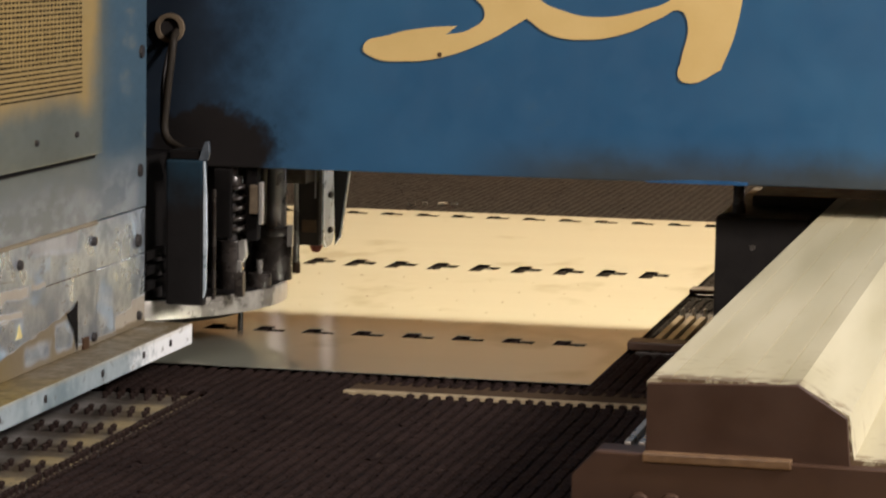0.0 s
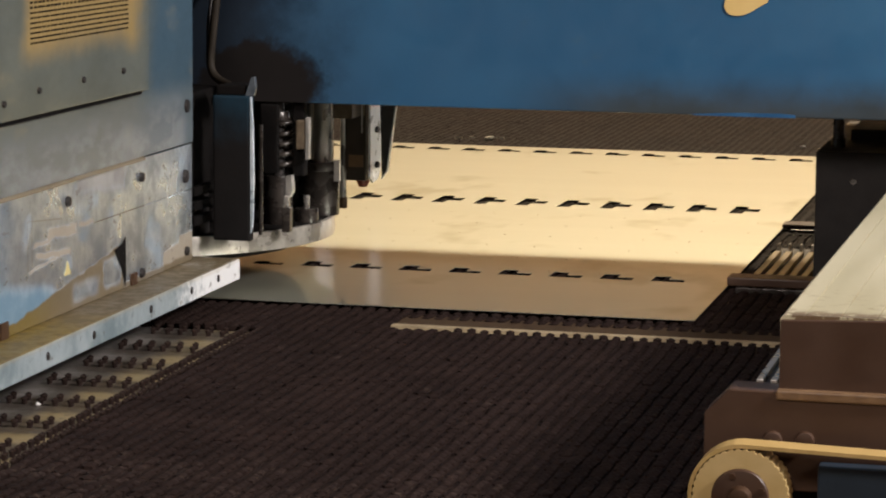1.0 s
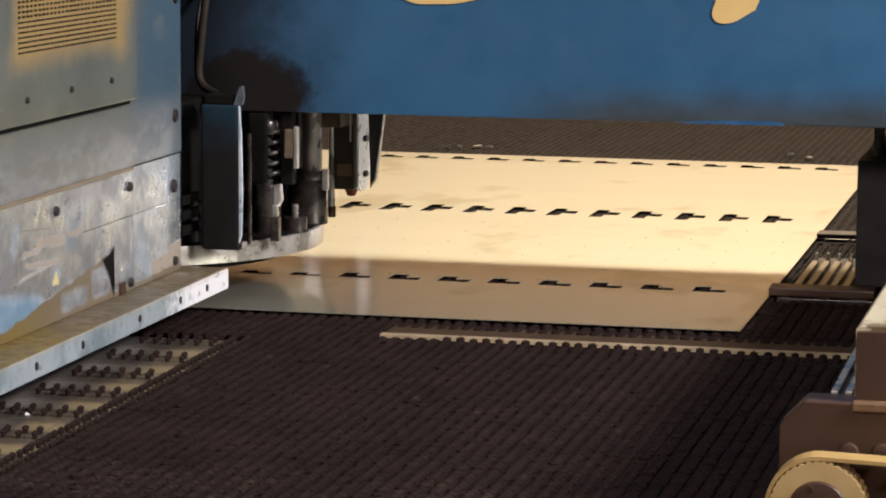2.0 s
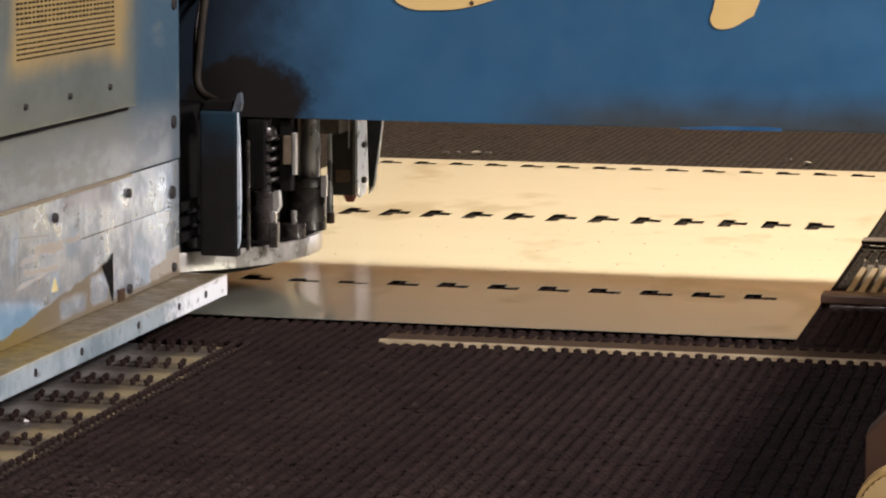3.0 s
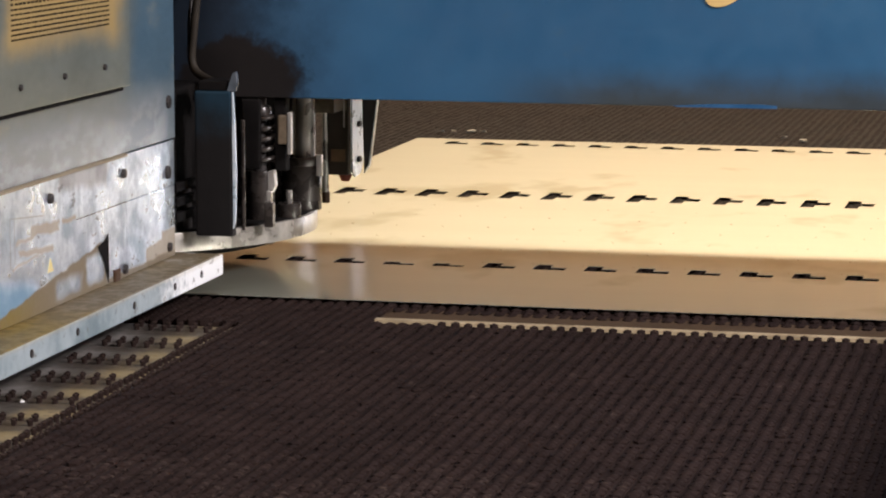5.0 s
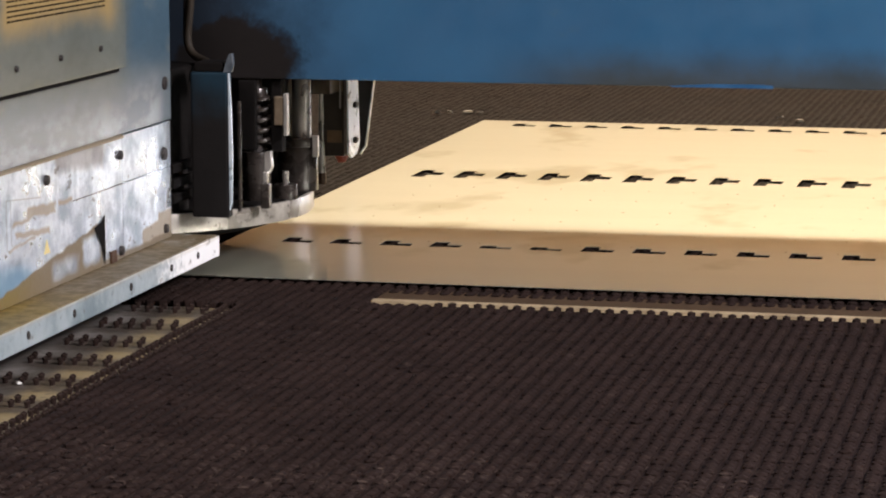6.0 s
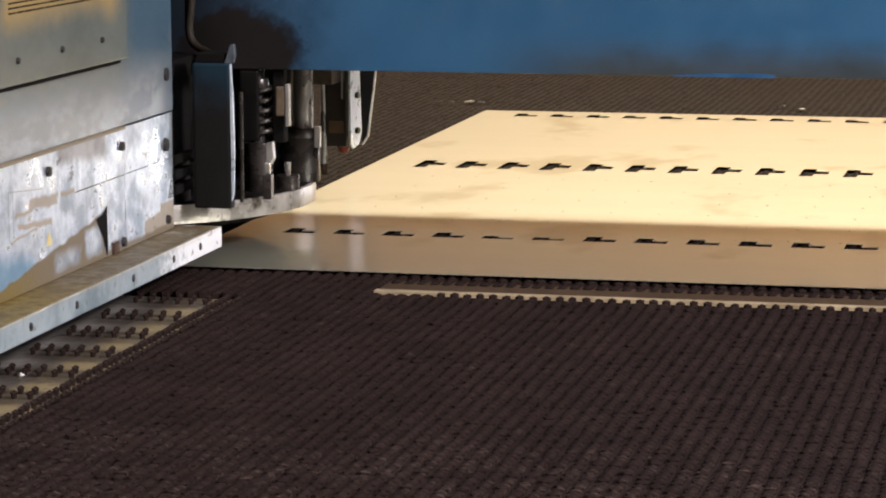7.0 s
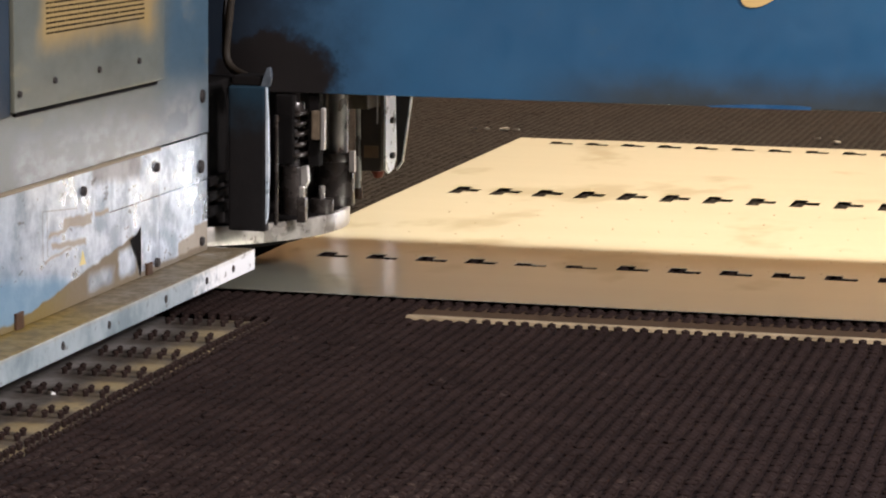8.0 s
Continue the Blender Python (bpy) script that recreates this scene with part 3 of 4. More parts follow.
def press_housing():
    t = thing("press_housing", "faded blue-grey press housing with worn stained panels", "machine housing")
    part("body", box(-1.75, PX - 0.006, 1.6, 3.445, 0.958, 2.6, 0.004), M["black"], t)
    part("pedestal", box(-2.45, -1.76, 1.6, 3.44, 0.0, 2.6, 0.01), M["panel"], t)
    part("lower_panel", box(PX - 0.006, PX, 1.6, 3.263, 0.958, 1.1085, 0.0006), M["panel_low"], t, "lower panel rubbed to bare metal")
    part("corner_panel", box(PX - 0.006, PX, 3.2638, 3.448, 1.0502, 1.1085, 0.0006), M["panel_low"], t)
    part("corner_panel", box(PX - 0.006, PX, 3.2638, 3.448, 0.958, 1.0494, 0.0006), M["panel_low"], t)
    part("upper_panel", box(PX - 0.006, PX + 0.001, 1.6, 3.45, 1.1105, 2.6, 0.0015), M["panel"], t)
    part("seam_lip", prism([(PX, 1.1105), (PX + 0.003, 1.1085), (PX + 0.003, 1.1062), (PX, 1.1055)], 1.6, 3.262), M["ledge"], t, "greasy tan seam")
    part("base_plate", box(-1.75, -1.112, 1.4, 3.477, 0.930, 0.9575, 0.002), M["ledge_plate"], t, "thick ledge plate coated in tan grease")
    part("plate_rim", box(-1.1119, -1.1095, 1.4, 3.476, 0.9305, 0.9565, 0.0008), M["plate_rim"], t, "scuffed pale plate edge")
    cover = part("vent_cover", box(PX + 0.001, PX + 0.009, 2.786, 3.260, 1.1935, 2.5, 0.0012), M["panel"], t, "raised vent cover stained ochre")
    # solid strip whose black stands for the shade in the gap
    part("cover_gap", box(PX + 0.0005, PX + 0.0045, 2.800, 3.246, 1.1885, 1.1930), M["recess_black"], t, "black gap under the vent cover")
    part("side_cover", box(PX + 0.001, PX + 0.005, 1.62, 2.784, 1.190, 2.5, 0.001), M["navy"], t, "dark navy side cover")
    # rows of vent holes, drawn as slabs with the holes' shade in their colour
    verts, faces = [], []
    random.seed(7)
    for r in range(26):
        z = 1.2716 + 0.0055 * r
        y = 2.877
        h = 0.0020 if r < 7 else 0.0027
        while y < 3.188:
            w = random.uniform(0.0092, 0.0118) if r < 7 else random.uniform(0.0066, 0.0096)
            o, x = len(verts), PX + 0.0094
            verts += [(x - 0.001, y, z), (x - 0.001, y + w, z), (x - 0.001, y + w, z + h), (x - 0.001, y, z + h), (x, y, z), (x, y + w, z), (x, y + w, z + h), (x, y, z + h)]
            faces += [(o + 4, o + 5, o + 6, o + 7), (o, o + 1, o + 5, o + 4), (o + 2, o + 3, o + 7, o + 6), (o + 1, o + 2, o + 6, o + 5), (o, o + 4, o + 7, o + 3)]
            y += 0.0120
    me = bpy.data.meshes.new("vent_perforation")
    me.from_pydata(verts, [], faces)
    me.materials.append(M["vent_hole"])
    ob = new("vent_perforation", me)
    ob.parent = cover
    tagged(ob, "rows of small dark vent holes", kind="stuff")
    big, small = bolt_mesh(M["black"], 0.0062), bolt_mesh(M["black"], 0.0038, 0.003)
    for y, z in ((3.004, 1.085), (3.252, 0.968), (3.252, 1.086), (3.422, 0.972)):
        put("bolt", big, pose(PX, y, z), t)
    for y, z in ((3.423, 1.159), (3.418, 1.069), (3.428, 1.31)):
        put("bolt", big, pose(PX, y, z, 0, 0, 0) @ Matrix.Diagonal((1, 1.3, 1.45, 1)), t)
    for y, z in ((3.0350, 1.2219), (2.899, 1.2202), (3.167, 1.2226), (2.798, 1.2131)):
        put("bolt", small, pose(PX + 0.009, y, z), t)
    for y in (2.94, 3.13, 3.28, 3.385, 2.80):
        put("rim_screw", small, pose(-1.1097, y, 0.944) @ Matrix.Diagonal((0.5, 1.1, 1.3, 1)), t)
    # torn corner of the lower panel
    bm = bmesh.new()
    x = PX + 0.0012
    bm.faces.new([bm.verts.new(c) for c in ((x, 3.157, 1.0085), (x, 3.180, 0.985), (x, 3.1935, 0.9585), (x, 3.1955, 0.975), (x, 3.1945, 1.021), (x, 3.181, 1.013))])
    bmesh.ops.recalc_face_normals(bm, faces=bm.faces[:])
    # flat patch, the hole's dark inside is put into its colour
    part("torn_gap", bm, M["recess_black"], t, "dark torn hole in the panel")
    # added blocks: their dark brown stands in for square openings at the panel foot
    part("opening_block", box(PX, PX + 0.003, 3.212, 3.232, 0.9575, 0.972, 0.001), M["copper"], t, "dark brown block standing in for a square opening")
    part("opening_block", box(PX, PX + 0.003, 2.800, 2.822, 0.9576, 0.976, 0.001), M["copper"], t, "dark brown block standing in for a square opening")
    part("panel_seam", box(PX - 0.001, PX + 0.0012, 3.09, 3.262, 1.0497, 1.0503), M["copper"], t, "thin dark seam")
    part("warning_sticker", cyl(0.0105, 0.0105, 0, 0.0008, pose(PX + 0.0002, 3.003, 1.006, 0, 90) @ pose(0, 0, 0, 0, 0, 90), 3), M["yellow"], t, "small yellow warning triangle")
    return t


press_housing()

# ------------------------------------------------------------ the press: upper arm
AY, AZ, AB = 3.70, 1.142, 4.33


def press_arm():
    t = thing("punch_press", "wide blue press arm with sooty end and yellow lettering shapes", "machine frame")
    part("body", box(-2.5, 2.2, AY, AB, AZ, 3.1, 0.0015), M["arm"], t)
    part("upright", box(-2.48, -1.78, AY - 0.1, AB + 0.3, 0.0, AZ - 0.001, 0.01), M["arm"], t)
    part("upright", box(1.36, 2.15, AY - 0.1, AB + 0.3, 0.0, AZ - 0.001, 0.01), M["arm"], t)

    def swash(name, outline):
        """A flat lettering stroke stuck on the arm: a smooth closed outline in x and z."""
        cu = bpy.data.curves.new(name, "CURVE")
        cu.dimensions, cu.fill_mode, cu.extrude, cu.resolution_u = "2D", "BOTH", 0.0008, 8
        sp = cu.splines.new("BEZIER")
        sp.bezier_points.add(len(outline) - 1)
        sp.use_cyclic_u = True
        for q, (x, z, kind) in zip(sp.bezier_points, outline):
            q.co = (x, z, 0)
            q.handle_left_type = q.handle_right_type = "AUTO" if kind else "VECTOR"
        ob = new(name, cu)
        me = bpy.data.meshes.new_from_object(ob.evaluated_get(bpy.context.evaluated_depsgraph_get()))
        bpy.data.objects.remove(ob)
        me.materials.append(M["logo"])
        ob = new(name, me)
        ob.parent = t
        ob.matrix_basis = pose(0, AY - 0.0012, 0, 90)
        return tagged(ob, "yellow swash of the lettering")

    swash("lettering_stroke", [(-0.942, 1.310, 1), (-0.905, 1.328, 1), (-0.860, 1.338, 1), (-0.813, 1.342, 0), (-0.828, 1.330, 0), (-0.795, 1.338, 1), (-0.775, 1.358, 1),
                               (-0.795, 1.385, 1), (-0.83, 1.42, 1), (-0.72, 1.44, 1), (-0.705, 1.385, 1), (-0.665, 1.364, 1), (-0.620, 1.358, 1), (-0.569, 1.367, 1), (-0.520, 1.388, 1),
                               (-0.49, 1.45, 1), (-0.424, 1.45, 0), (-0.440, 1.341, 1), (-0.458, 1.292, 0), (-0.499, 1.274, 1), (-0.513, 1.281, 1), (-0.510, 1.305, 1), (-0.503, 1.354, 1),
                               (-0.513, 1.369, 1), (-0.538, 1.359, 1), (-0.583, 1.338, 1), (-0.636, 1.328, 1), (-0.685, 1.333, 1), (-0.718, 1.354, 0), (-0.773, 1.322, 1), (-0.835, 1.299, 1), (-0.885, 1.293, 1), (-0.93, 1.298, 1)])
    part("paint_chip", cyl(0.0035, 0.003, 0, 0.0006, pose(-0.836, AY - 0.0021, 1.303, 90), 7), M["copper"], t, "small rusty paint chip")
    part("scraped_edge", prism([(-0.556, AZ + 0.001), (-0.50, AZ + 0.0042), (-0.44, AZ + 0.0048), (-0.418, AZ + 0.0036), (-0.418, AZ - 0.0006), (-0.55, AZ - 0.0006)], AY - 0.0008, AY + 0.01), M["bright_blue"], t, "bright blue scraped paint on the edge")
    bm = bmesh.new()
    for i in range(28):
        a, b = i * 2 * math.pi / 28, (i + 1) * 2 * math.pi / 28
        q = [(0.0142, a), (0.0203, a), (0.0203, b), (0.0142, b)]
        f = [bm.verts.new((r * math.cos(g), -0.006, r * math.sin(g))) for r, g in q]
        k = [bm.verts.new((r * math.cos(g), 0.001, r * math.sin(g))) for r, g in q]
        bm.faces.new(f), bm.faces.new((f[1], k[1], k[2], f[2])), bm.faces.new((f[0], f[3], k[3], k[0]))
    bmesh.ops.remove_doubles(bm, verts=bm.verts[:], dist=1e-5)
    bmesh.ops.translate(bm, verts=bm.verts[:], vec=(-1.214, AY, 1.330))
    part("grommet", bm, M["ring"], t, "tan rubber cable grommet")
    part("cable_hole", cyl(0.0142, 0.0142, 0, 0.002, pose(-1.214, AY, 1.330, 90)), M["black"], t)
    return t


press_arm()


def hose():
    t = thing("air_hose", "tan air hose hanging from a hole in the arm", "hose")
    tube([(-1.207, 3.71, 1.326), (-1.201, 3.672, 1.322), (-1.199, 3.662, 1.30), (-1.203, 3.66, 1.267), (-1.208, 3.66, 1.22), (-1.2105, 3.66, 1.195), (-1.203, 3.655, 1.178), (-1.180, 3.645, 1.169), (-1.160, 3.62, 1.166)], 0.0056, "hose_line", M["cable"], t)
    tube([(-1.212, 3.70, 1.318), (-1.214, 3.675, 1.28), (-1.217, 3.67, 1.24), (-1.216, 3.67, 1.19)], 0.0026, "hose_line", M["black"], t)


hose()

# ------------------------------------------------------------ the turret
TC = (-1.358, 3.780)


def turret():
    t = thing("tool_turret", "round steel tool turret with dark oily punch tools", "turret", pose(TC[0], TC[1], 0))
    part("disc", cyl(0.280, 0.280, 0.946, 0.972, None, 96, bevel=0.002), M["rim"], t, "thick steel turret disc with bright rim", smooth=True)
    # added ring: keeps the disc's underside and its reflection in the sheet dark
    part("stripper", cyl(0.228, 0.240, 0.932, 0.946, None, 72), M["recess_black"], t, "black stripper ring added to darken the disc's underside", smooth=True)
    part("oily_top", cyl(0.274, 0.272, 0.972, 0.9728, None, 72), M["recess_black"], t, "top face black with oil", smooth=True)
    part("hub", cyl(0.13, 0.13, 0.972, 1.3, None, 48), M["recess_black"], t, smooth=True)

    def at(x, y):
        return pose(x - TC[0], y - TC[1], 0)

    # sprung punch
    m = at(-1.131, 3.717)
    p = part("punch_tool", cyl(0.020, 0.020, 0.972, 1.040, m, 28, bevel=0.002), M["dark_steel"], t, "oily punch holder with coil spring", smooth=True)
    part("guide_rod", cyl(0.009, 0.009, 1.040, 1.142, m, 16), M["black"], p, smooth=True)
    pts = []
    for i in range(5 * 14 + 1):
        a = i * 2 * math.pi / 14
        pts.append((-1.1265 - TC[0] + 0.0155 * math.cos(a), 3.717 - TC[1] + 0.0155 * math.sin(a), 1.044 + 0.0142 * i / 14))
    tube(pts, 0.0034, "coil_spring", M["dark_steel"], p, "worn steel coil spring")
    part("punch_head", cyl(0.017, 0.015, 1.116, 1.128, m, 24, bevel=0.001), M["dark_steel"], p, smooth=True)
    # thick stepped punch at the rim
    m = at(-1.106, 3.835)
    p = part("punch_tool", cyl(0.029, 0.029, 0.972, 1.040, m, 32, bevel=0.002), M["dark_steel"], t, "thick stepped punch holder", smooth=True)
    part("collar", cyl(0.031, 0.031, 1.036, 1.048, m, 32, bevel=0.0015), M["dark_steel"], p, smooth=True)
    part("shank", cyl(0.0135, 0.0135, 1.048, 1.1415, at(-1.100, 3.835), 24), M["steel"], p, "bright worn shank", smooth=True)
    part("set_screw", box(-1.079 - TC[0], -1.071 - TC[0], 3.815 - TC[1], 3.825 - TC[1], 1.022, 1.052, 0.001), M["steel"], p)
    tip = part("punch_tip", cyl(0.0042, 0.0036, 0.012, 0.060, None, 12), M["dark_steel"], t, "thin dark punch that strokes down", smooth=True)
    # lever and low nut
    m = at(-1.098, 3.745)
    p = part("locking_nut", cyl(0.0165, 0.0165, 0.972, 0.992, m, 20, bevel=0.001), M["dark_steel"], t, smooth=True)
    part("stud", cyl(0.0045, 0.0045, 0.992, 1.010, m, 10), M["steel"], p, smooth=True)
    p = part("lever_block", box(-1.100 - TC[0], -1.088 - TC[0], 3.63 - TC[1], 3.645 - TC[1], 0.972, 1.006, 0.002), M["dark_steel"], t)
    part("lever_tip", box(-1.097 - TC[0], -1.090 - TC[0], 3.63 - TC[1], 3.640 - TC[1], 1.006, 1.022, 0.0015), M["steel"], p)
    wedge = prism([(-1.101 - TC[0], 1.018), (-1.101 - TC[0], 1.046), (-1.092 - TC[0], 1.048), (-1.090 - TC[0], 1.026), (-1.095 - TC[0], 1.016)], 3.652 - TC[1], 3.664 - TC[1], 0.001)
    part("lever_wedge", wedge, M["steel"], t, "bright worn steel wedge")
    part("upright", box(-1.0872 - TC[0], -1.0822 - TC[0], 3.70 - TC[1], 3.712 - TC[1], 1.064, 1.122, 0.0012), M["steel"], t, "small upright steel tab")
    part("tab_block", box(-1.101 - TC[0], -1.0874 - TC[0], 3.701 - TC[1], 3.714 - TC[1], 1.078, 1.118, 0.002), M["block"], t, "grimy tan block beside the tab")
    part("upright_back", box(-1.108 - TC[0], -1.092 - TC[0], 3.71 - TC[1], 3.73 - TC[1], 1.04, 1.142, 0.002), M["recess_black"], t)
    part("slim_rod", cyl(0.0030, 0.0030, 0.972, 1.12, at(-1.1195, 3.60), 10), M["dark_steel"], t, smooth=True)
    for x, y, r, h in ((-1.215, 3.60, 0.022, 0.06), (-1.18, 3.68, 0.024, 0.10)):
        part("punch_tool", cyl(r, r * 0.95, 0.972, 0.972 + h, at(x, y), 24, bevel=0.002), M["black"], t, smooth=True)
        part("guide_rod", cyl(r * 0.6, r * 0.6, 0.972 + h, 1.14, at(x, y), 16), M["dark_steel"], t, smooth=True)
    # added plate: stands in for shade over the left side of the spring
    part("spring_shade", box(-1.1430 - TC[0], -1.1180 - TC[0], 3.672 - TC[1], 3.682 - TC[1], 1.046, 1.1415, 0.002), M["recess_black"], t, "dark plate standing in for shade on the coil spring")
    part("shroud", box(-1.42 - TC[0], -1.1420 - TC[0], 3.915 - TC[1], 4.04 - TC[1], 0.9722, 1.1418, 0.003), M["black"], t, "black shroud behind the tools")
    return t, tip


press_turret, punch_tip = turret()


def guard():
    t = thing("tool_guard", "narrow oily blue sheet-metal guard before the turret", "guard")
    part("shell", box(-1.169, -1.118, 3.545, 3.565, 0.970, 1.163, 0.003), M["guard"], t)
    part("side", prism([(-1.1175, 0.980), (-1.1140, 0.990), (-1.1125, 1.05), (-1.1135, 1.12), (-1.1160, 1.162), (-1.1178, 1.162)], 3.546, 3.551, 0.0006), M["guard_edge"], t, "folded edge with its daylight highlight painted light blue")
    part("top_tab", prism([(-1.1255, 1.162), (-1.1130, 1.163), (-1.1105, 1.174), (-1.1120, 1.1885), (-1.1170, 1.1875), (-1.1205, 1.178)], 3.548, 3.556, 0.0008), M["tab"], t, "grimy bent tab")
    part("top_bracket", box(-1.165, -1.125, 3.55, 3.60, 1.163, 1.176, 0.002), M["recess_black"], t)
    part("foot", box(-1.168, -1.120, 3.550, 3.562, 0.9722, 0.9702 + 0.004, 0.0005), M["black"], t)


guard()


def machine_column():
    t = thing("turret_column", "black column between housing and arm", "machine column")
    part("column", box(-1.50, -1.200, 3.52, 3.69, 0.957, 1.165, 0.004), M["recess_black"], t)
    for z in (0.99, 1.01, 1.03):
        part("rib", box(-1.194, -1.186, 3.52, 3.66, z, z + 0.012, 0.001), M["recess_black"], t)


machine_column()


def sensor_bracket():
    t = thing("sensor_bracket", "pale blue bracket with bolts and a dark sensor", "bracket")
    bm = prism([(3.975, 1.010), (3.992, 1.001), (4.022, 1.004), (4.041, 1.024), (4.030, 1.142), (3.975, 1.142)], -1.0715, -1.0685)
    for v in bm.verts:
        v.co.x, v.co.y = v.co.y, v.co.x
    bmesh.ops.recalc_face_normals(bm, faces=bm.faces[:])
    part("strip", bm, M["pale"], t, "pale blue painted side plate")
    part("wedge", prism([(-1.0535, 1.008), (-1.046, 1.02), (-1.030, 1.142), (-1.0575, 1.142)], 3.984, 3.99, 0.0005), M["black"], t, "black wedge plate")
    part("wedge_edge", prism([(-1.0535, 1.0075), (-1.0445, 1.02), (-1.0290, 1.142), (-1.0305, 1.142), (-1.0465, 1.021), (-1.0540, 1.010)], 3.982, 3.991), M["plate_edge"], t, "thin bright edge")
    b = bolt_mesh(M["black"], 0.0048)
    for z in (1.026, 1.078):
        put("bolt", b, pose(-1.0685, 4.008, z) @ Matrix.Diagonal((1, 2.0, 1, 1)), t)
    part("sensor_body", box(-1.112, -1.0785, 3.985, 4.03, 1.004, 1.1415, 0.002), M["dark_brown"], t)
    part("clamp_block", box(-1.126, -1.0840, 3.930, 3.9830, 1.1000, 1.1415, 0.0015), M["block"], t, "grimy brown mounting block")
    part("block_pin", cyl(0.0012, 0.0012, 1.075, 1.1415, pose(-1.0822, 3.978, 0), 8), M["steel"], t, "thin bright pin", smooth=True)
    part("label_plate", box(-1.112, -1.080, 3.9835, 3.985, 1.10, 1.1415, 0.0005), M["ledge"], t, "brown plate")
    part("label_plate", box(-1.104, -1.082, 3.9835, 3.985, 1.024, 1.042, 0.0005), M["lip"], t, "brown plate")
    part("sensor_lens", cyl(0.006, 0.0105, -0.010, 0, pose(-1.085, 3.995, 1.0042), 20, bevel=0.001), M["red"], t, "dull red sensor lens", smooth=True)
    rod = part("probe_rod", cyl(0.0056, 0.0030, 0.975, 1.0985, pose(-1.1060, 3.96, 0), 14), M["steel"], t, "slim worn steel rod", smooth=True)
    part("rod_foot", cyl(0.0068, 0.0068, 0.966, 0.982, pose(-1.1060, 3.96, 0), 14), M["copper"], rod, smooth=True)


sensor_bracket()

# ------------------------------------------------------------ the moving sheet
STEP = 0.0723
SX0, SX1, SY0, SY1 = -1.205, -0.082, 3.500, 5.528


def metal_sheet():
    t = thing("metal_sheet", "large punched metal sheet with rows of stepped slots", "metal sheet")
    rows = ((3.814, 0.050, 0.000, 0.025), (4.593, 0.097, 0.030, 0.066), (5.428, 0.050, 0.000, 0.026))
    cols = [-1.128 + 0.0721 * k for k in range(14)]
    xs = sorted({SX0, SX1, *[round(c + d, 5) for c in cols for d in (0, 0.0225, 0.0455)]})
    ys = sorted({SY0, SY1, *[round(r[0] + d, 5) for r in rows for d in (0, *r[1:])] + [rows[0][0] + 0.016, rows[0][0] + 0.030]})

    THIN = (4, 5)

    def hole(x, y):
        for c in cols:
            for y0, h, a0, a1 in rows:
                if y0 < 4 and round((c + 1.128) / 0.0721) in THIN:
                    h, a1 = 0.030, 0.016
                if (c < x < c + 0.0225 and y0 < y < y0 + h) or (c < x < c + 0.0455 and y0 + a0 < y < y0 + a1):
                    return True
        return False

    bm = bmesh.new()
    grid = {}

    def vert(i, j):
        if (i, j) not in grid:
            grid[i, j] = bm.verts.new((xs[i], ys[j], TOP + 0.0042))
        return grid[i, j]

    for i in range(len(xs) - 1):
        for j in range(len(ys) - 1):
            if not hole((xs[i] + xs[i + 1]) / 2, (ys[j] + ys[j + 1]) / 2):
                bm.faces.new((vert(i, j), vert(i + 1, j), vert(i + 1, j + 1), vert(i, j + 1)))
    rim = [e for e in bm.edges if len(e.link_faces) == 1]
    under = {v: bm.verts.new((v.co.x, v.co.y, v.co.z - 0.0011)) for v in list(grid.values())}
    for f in bm.faces[:]:
        bm.faces.new([under[v] for v in reversed(f.verts)])
    for e in rim:
        a, b = e.verts
        bm.faces.new((a, b, under[b], under[a]))
    bmesh.ops.recalc_face_normals(bm, faces=bm.faces[:])
    part("plate", bm, M["sheet"], t)
    bm = bmesh.new()
    random.seed(9)
    for k in range(15):
        for y in (3.862, 3.984, 4.104, 4.226, 4.352, 4.476):
            bmesh.ops.create_cone(bm, cap_ends=True, segments=8, radius1=0.0015, radius2=0.0012, depth=0.0006,
                                  matrix=Matrix.Translation((-1.064 + 0.0721 * k + random.uniform(-0.001, 0.001), y + random.uniform(-0.003, 0.003), TOP + 0.0045)))
    part("punch_marks", bm, M["mark"], t, "rows of tiny dark punch marks", kind="stuff")
    return t


sheet = metal_sheet()

# ------------------------------------------------------------ the moving feed carriage
BX = 0.162


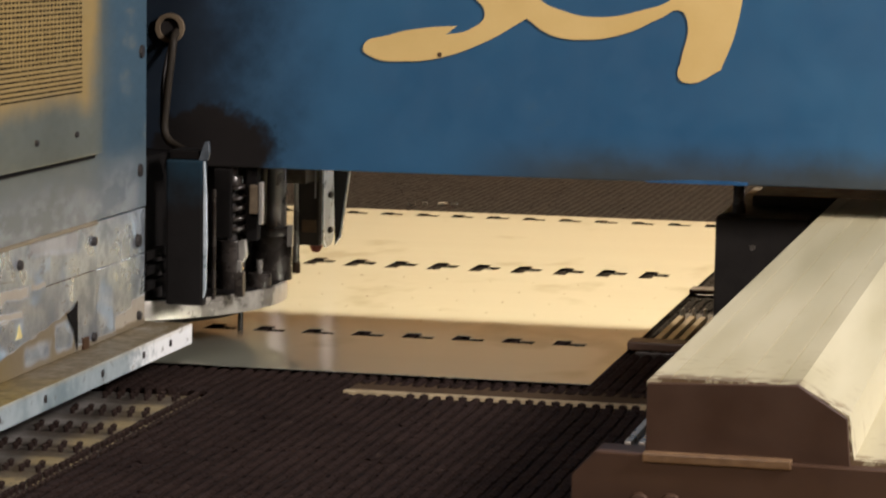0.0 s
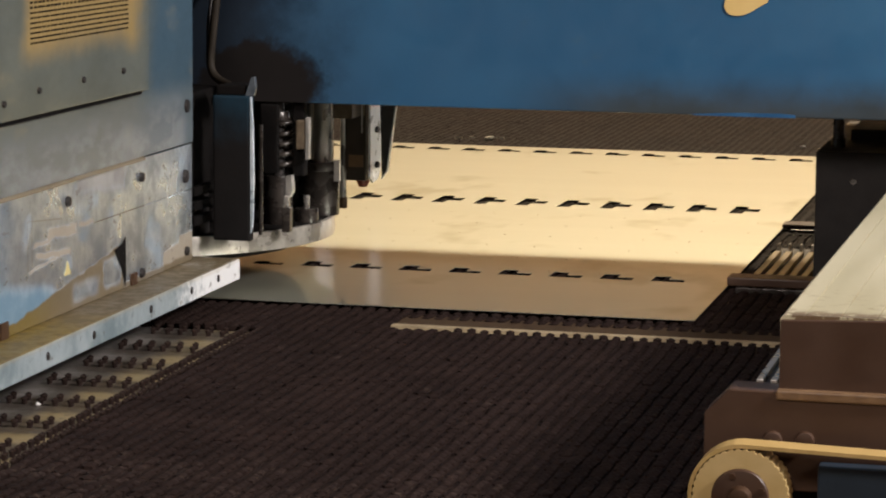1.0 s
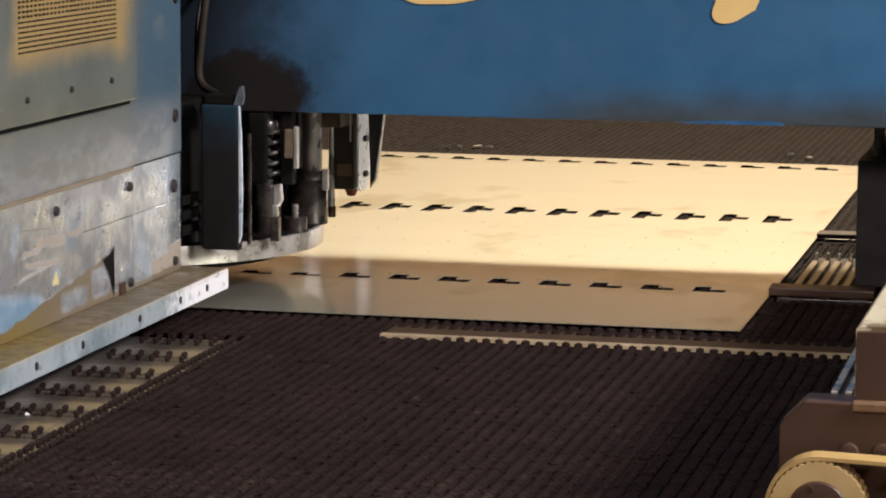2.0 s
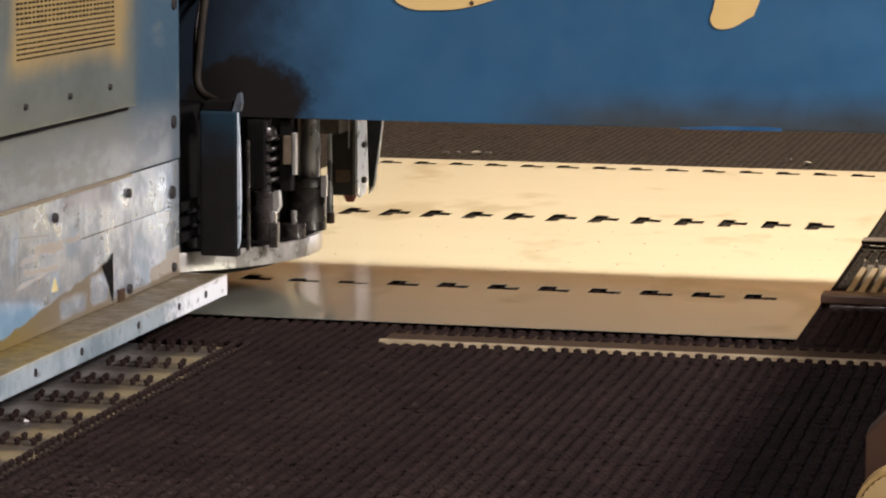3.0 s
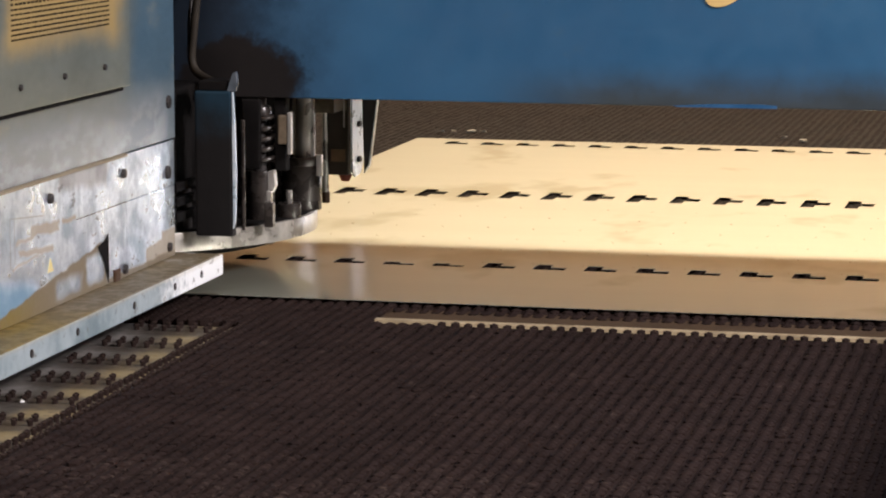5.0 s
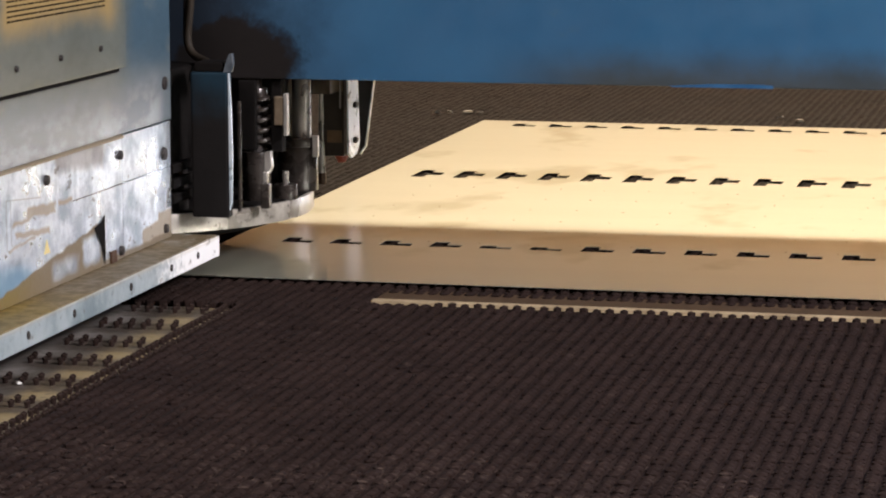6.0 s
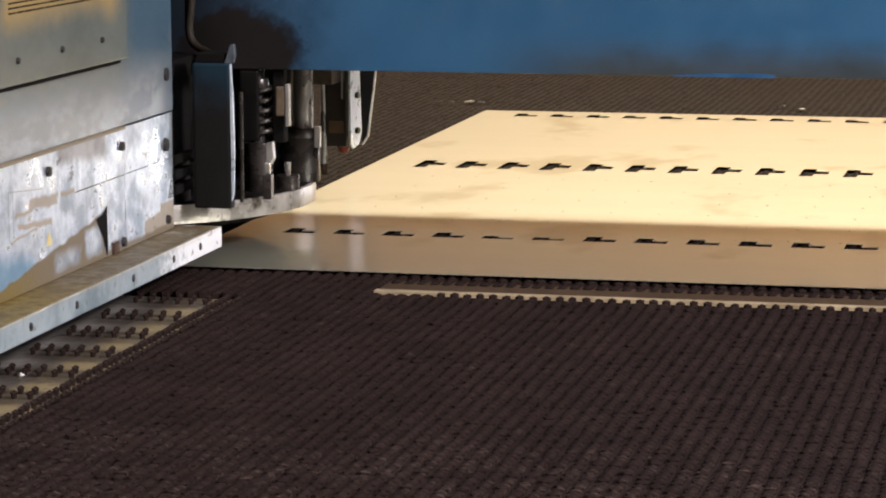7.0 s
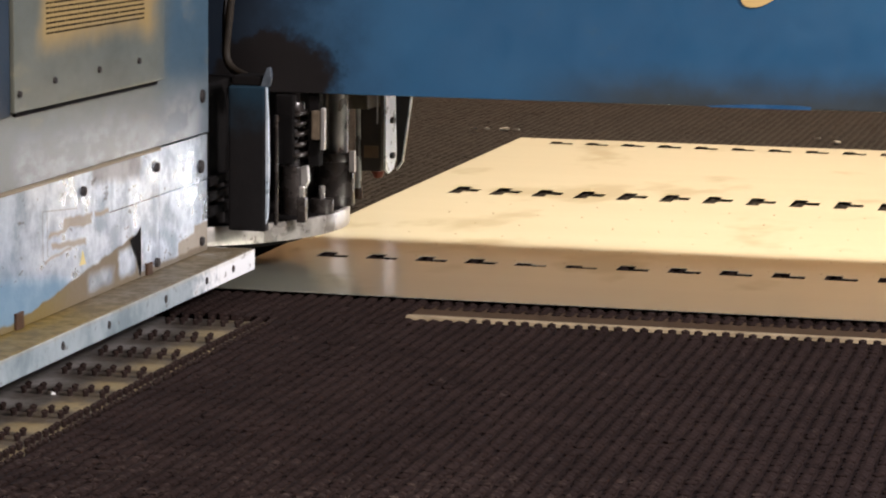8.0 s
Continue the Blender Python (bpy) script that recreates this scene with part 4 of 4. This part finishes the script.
def feed_carriage():
    t = thing("feed_carriage", "sheet feed carriage with cream beam cover and belt pulley", "machine carriage")
    top = [(BX, 1.042), (BX, 1.0985), (BX + 0.003, 1.101)]
    for i in range(4):
        x = BX + 0.020 + 0.0300 * i
        top += [(x, 1.1012), (x + 0.0003, 1.1002), (x + 0.0007, 1.1002), (x + 0.0010, 1.1012)]
    top += [(BX + 0.128, 1.1015), (BX + 0.170, 1.077), (BX + 0.175, 1.040), (BX + 0.30, 1.036), (BX + 0.30, 1.030), (BX + 0.10, 1.030)]
    bm = prism(top, 2.335, 4.00)
    for v in bm.verts:
        v.co.x += (v.co.y - 2.335) * 0.0105
    part("beam_cover", bm, M["beam"], t, "ribbed cream beam cover")
    part("end_plate", prism([(BX + 0.001, 1.030), (BX + 0.001, 1.0975), (BX + 0.128, 1.1015), (BX + 0.169, 1.076), (BX + 0.173, 1.030)], 2.328, 2.335, 0.0006), M["brown"], t, "dark brown beam end plate")
    part("side_arm", prism([(BX - 0.060, 0.955), (BX - 0.060, 1.018), (BX - 0.040, 1.039), (BX + 0.34, 1.034), (BX + 0.34, 0.955)], 2.318, 2.36, 0.001), M["brown"], t, "brown carriage end casting")
    part("lip", box(BX + 0.0, BX + 0.125, 2.3150, 2.328, 1.0325, 1.0405, 0.0016), M["lip"], t, "worn tan lip")
    part("lower_body", box(BX - 0.02, BX + 0.34, 2.36, 4.0, 0.935, 1.036, 0.002), M["black"], t)
    for y in (2.6, 3.5):
        part("slide_shoe", box(BX + 0.06, BX + 0.30, y, y + 0.2, TOP + 0.0007, 0.936, 0.002), M["dark_steel"], t)
    for dx in (0.0, 0.012):
        part("guide_rail", box(BX - 0.022 + dx, BX - 0.016 + dx, 2.36, 3.9, 1.036, 1.041, 0.0008), M["steel"], t, "bright steel guide rail")
    for x, z in ((BX - 0.002, 0.998), (BX + 0.025, 0.999)):
        part("end_bolt", cyl(0.0085, 0.0075, 0, 0.006, pose(x, 2.3185, z, 90), 16, bevel=0.001), M["brown"], t, smooth=True)
    # toothed pulley and belt
    c = pose(0.140, 2.285, 0.958, 90)
    gear = []
    for i in range(40):
        for k, r in ((0.0, 0.0391), (0.22, 0.0402), (0.60, 0.0402), (0.82, 0.0391)):
            a = (i + k) * 2 * math.pi / 40
            gear.append((0.140 + r * math.cos(a), 0.958 + r * math.sin(a)))
    wheel = part("pulley", prism(gear, 2.271, 2.299), M["tan"], t, "tan toothed belt pulley")
    part("hub", cyl(0.0245, 0.0230, 0.014, 0.017, c, 40, bevel=0.001), M["brown"], wheel, "brown hub", smooth=True)
    part("hub_cap", cyl(0.011, 0.009, 0.017, 0.026, c, 24, bevel=0.001), M["copper"], wheel, smooth=True)
    for i in range(4):
        a = math.radians(20 + 90 * i)
        part("hub_screw", cyl(0.0028, 0.0028, 0.017, 0.019, c @ pose(0.019 * math.cos(a), 0.019 * math.sin(a), 0), 8), M["copper"], wheel)
    outer, inner = [], []
    for i in range(19):
        a = math.radians(90 + 10 * i)
        outer.append((0.140 + 0.0440 * math.cos(a), 0.958 + 0.0440 * math.sin(a)))
        inner.append((0.140 + 0.0408 * math.cos(a), 0.958 + 0.0408 * math.sin(a)))
    loop = [(0.50, 0.9915)] + outer + [(0.50, 0.9140), (0.50, 0.9172)] + inner[::-1] + [(0.50, 0.9883)]
    part("belt", prism(loop, 2.272, 2.298), M["belt"], t, "yellow toothed drive belt")
    part("axle", cyl(0.008, 0.008, -0.05, 0.0, c, 16), M["dark_steel"], t, smooth=True)
    part("pulley_shroud", box(0.20, 0.50, 2.30, 2.3175, 0.912, 0.982, 0.002), M["navy"], t)
    # sheet clamps
    for y in (3.80, 4.43):
        part("clamp_jaw", box(-0.083, 0.06, y, y + 0.045, TOP + 0.0045, TOP + (0.016 if y < 4 else 0.0105), 0.002), M["brown"], t, "greasy brown clamp jaw")
        part("clamp_foot", box(-0.07, 0.06, y - 0.012, y + 0.02, TOP + 0.0005 - 0.004, TOP + 0.0038, 0.001), M["dark_steel"], t)
    for i in range(7):
        x = -0.0560 + 0.0165 * i
        part("clamp_finger", box(x, x + 0.0095, 3.86, 4.115, TOP + 0.0045, TOP + 0.012, 0.0015), M["tan"], t, "tan clamp finger")
        part("finger_tip", prism([(x + 0.001, TOP + 0.0045), (x + 0.0085, TOP + 0.0045), (x + 0.0060, TOP + 0.021), (x + 0.0035, TOP + 0.021)], 4.117, 4.135, 0.0006), M["steel"], t, "bright pointed finger tip")
    part("clamp_tray", box(-0.060, 0.06, 3.846, 4.20, TOP - 0.001, TOP + 0.0040), M["black"], t)
    part("clamp_housing", box(0.030, BX - 0.005, 3.835, 4.30, TOP + 0.0165, 1.085, 0.003), M["black"], t, "sooty black clamp housing")
    part("clamp_housing", box(0.06, BX + 0.2, 4.01, 5.6, TOP + 0.002, 1.10, 0.003), M["black"], t, "sooty black clamp housing")
    part("housing_bolt", cyl(0.0045, 0.004, 0, 0.003, pose(0.082, 3.835, 1.045, 90), 10), M["steel"], t, smooth=True)
    post = part("post", cyl(0.0080, 0.0080, 1.080, 1.1405, pose(0.0535, 3.9, 0), 18), M["dark_steel"], t, smooth=True)
    part("post_foot", cyl(0.010, 0.010, 1.080, 1.098, pose(0.0535, 3.9, 0), 18), M["dark_steel"], post, smooth=True)
    return t


carriage = feed_carriage()

# ------------------------------------------------------------ scraps on the table


def scraps():
    random.seed(12)
    for x, y, s in ((-1.127, 2.814, 0.0055), (-1.335, 5.67, 0.009), (-1.31, 5.68, 0.006), (-1.275, 5.69, 0.012), (-1.25, 5.69, 0.008), (-0.585, 5.66, 0.009), (-0.63, 5.72, 0.007), (-1.50, 5.45, 0.005)):
        z = TOP - 0.0090 if x < -1.06 and y < 3.3 else TOP + 0.0018
        bm = cyl(s, s * 0.85, 0, 0.003, pose(0, 0, 0, random.uniform(-8, 8), random.uniform(-8, 8)), random.choice((4, 5, 6)))
        me = mesh_of("metal_scrap", bm, M["white"])
        ob = new("metal_scrap", me)
        ob.matrix_world = pose(x, y, z + 0.001, 0, 0, random.uniform(0, 360))
        tagged(ob, "small bright punched-out scrap on the table", "scrap", "scraps on the table")


scraps()


# ------------------------------------------------------------ what moves
def motions():
    steps = ((0.0, -7), (0.392, -7), (0.638, -6), (1.35, -6), (1.62, -5), (2.33, -5), (2.56, -4), (3.33, -4), (3.50, -3), (4.32, -3), (4.50, -2), (5.30, -2), (5.62, 0), (8.0, 0))
    for moving in (sheet, carriage):
        walk(moving, [(t, pose(STEP * k, 0, 0)) for t, k in steps])
    # quick punch strokes while the sheet rests
    up, down = pose(-1.125 - TC[0], 3.745 - TC[1], 0.934), pose(-1.125 - TC[0], 3.745 - TC[1], 0.893)
    rows = [(0.0, down), (0.1, up)]
    for t in (0.2, 0.4, 0.7, 0.9, 1.7, 1.9, 2.1, 2.65, 3.3, 3.6, 3.8, 4.0, 4.2, 4.65, 4.85, 5.05):
        rows += [(t - 0.07, up), (t, down), (t + 0.07, up)]
    walk(punch_tip, rows + [(8.0, up)])


motions()
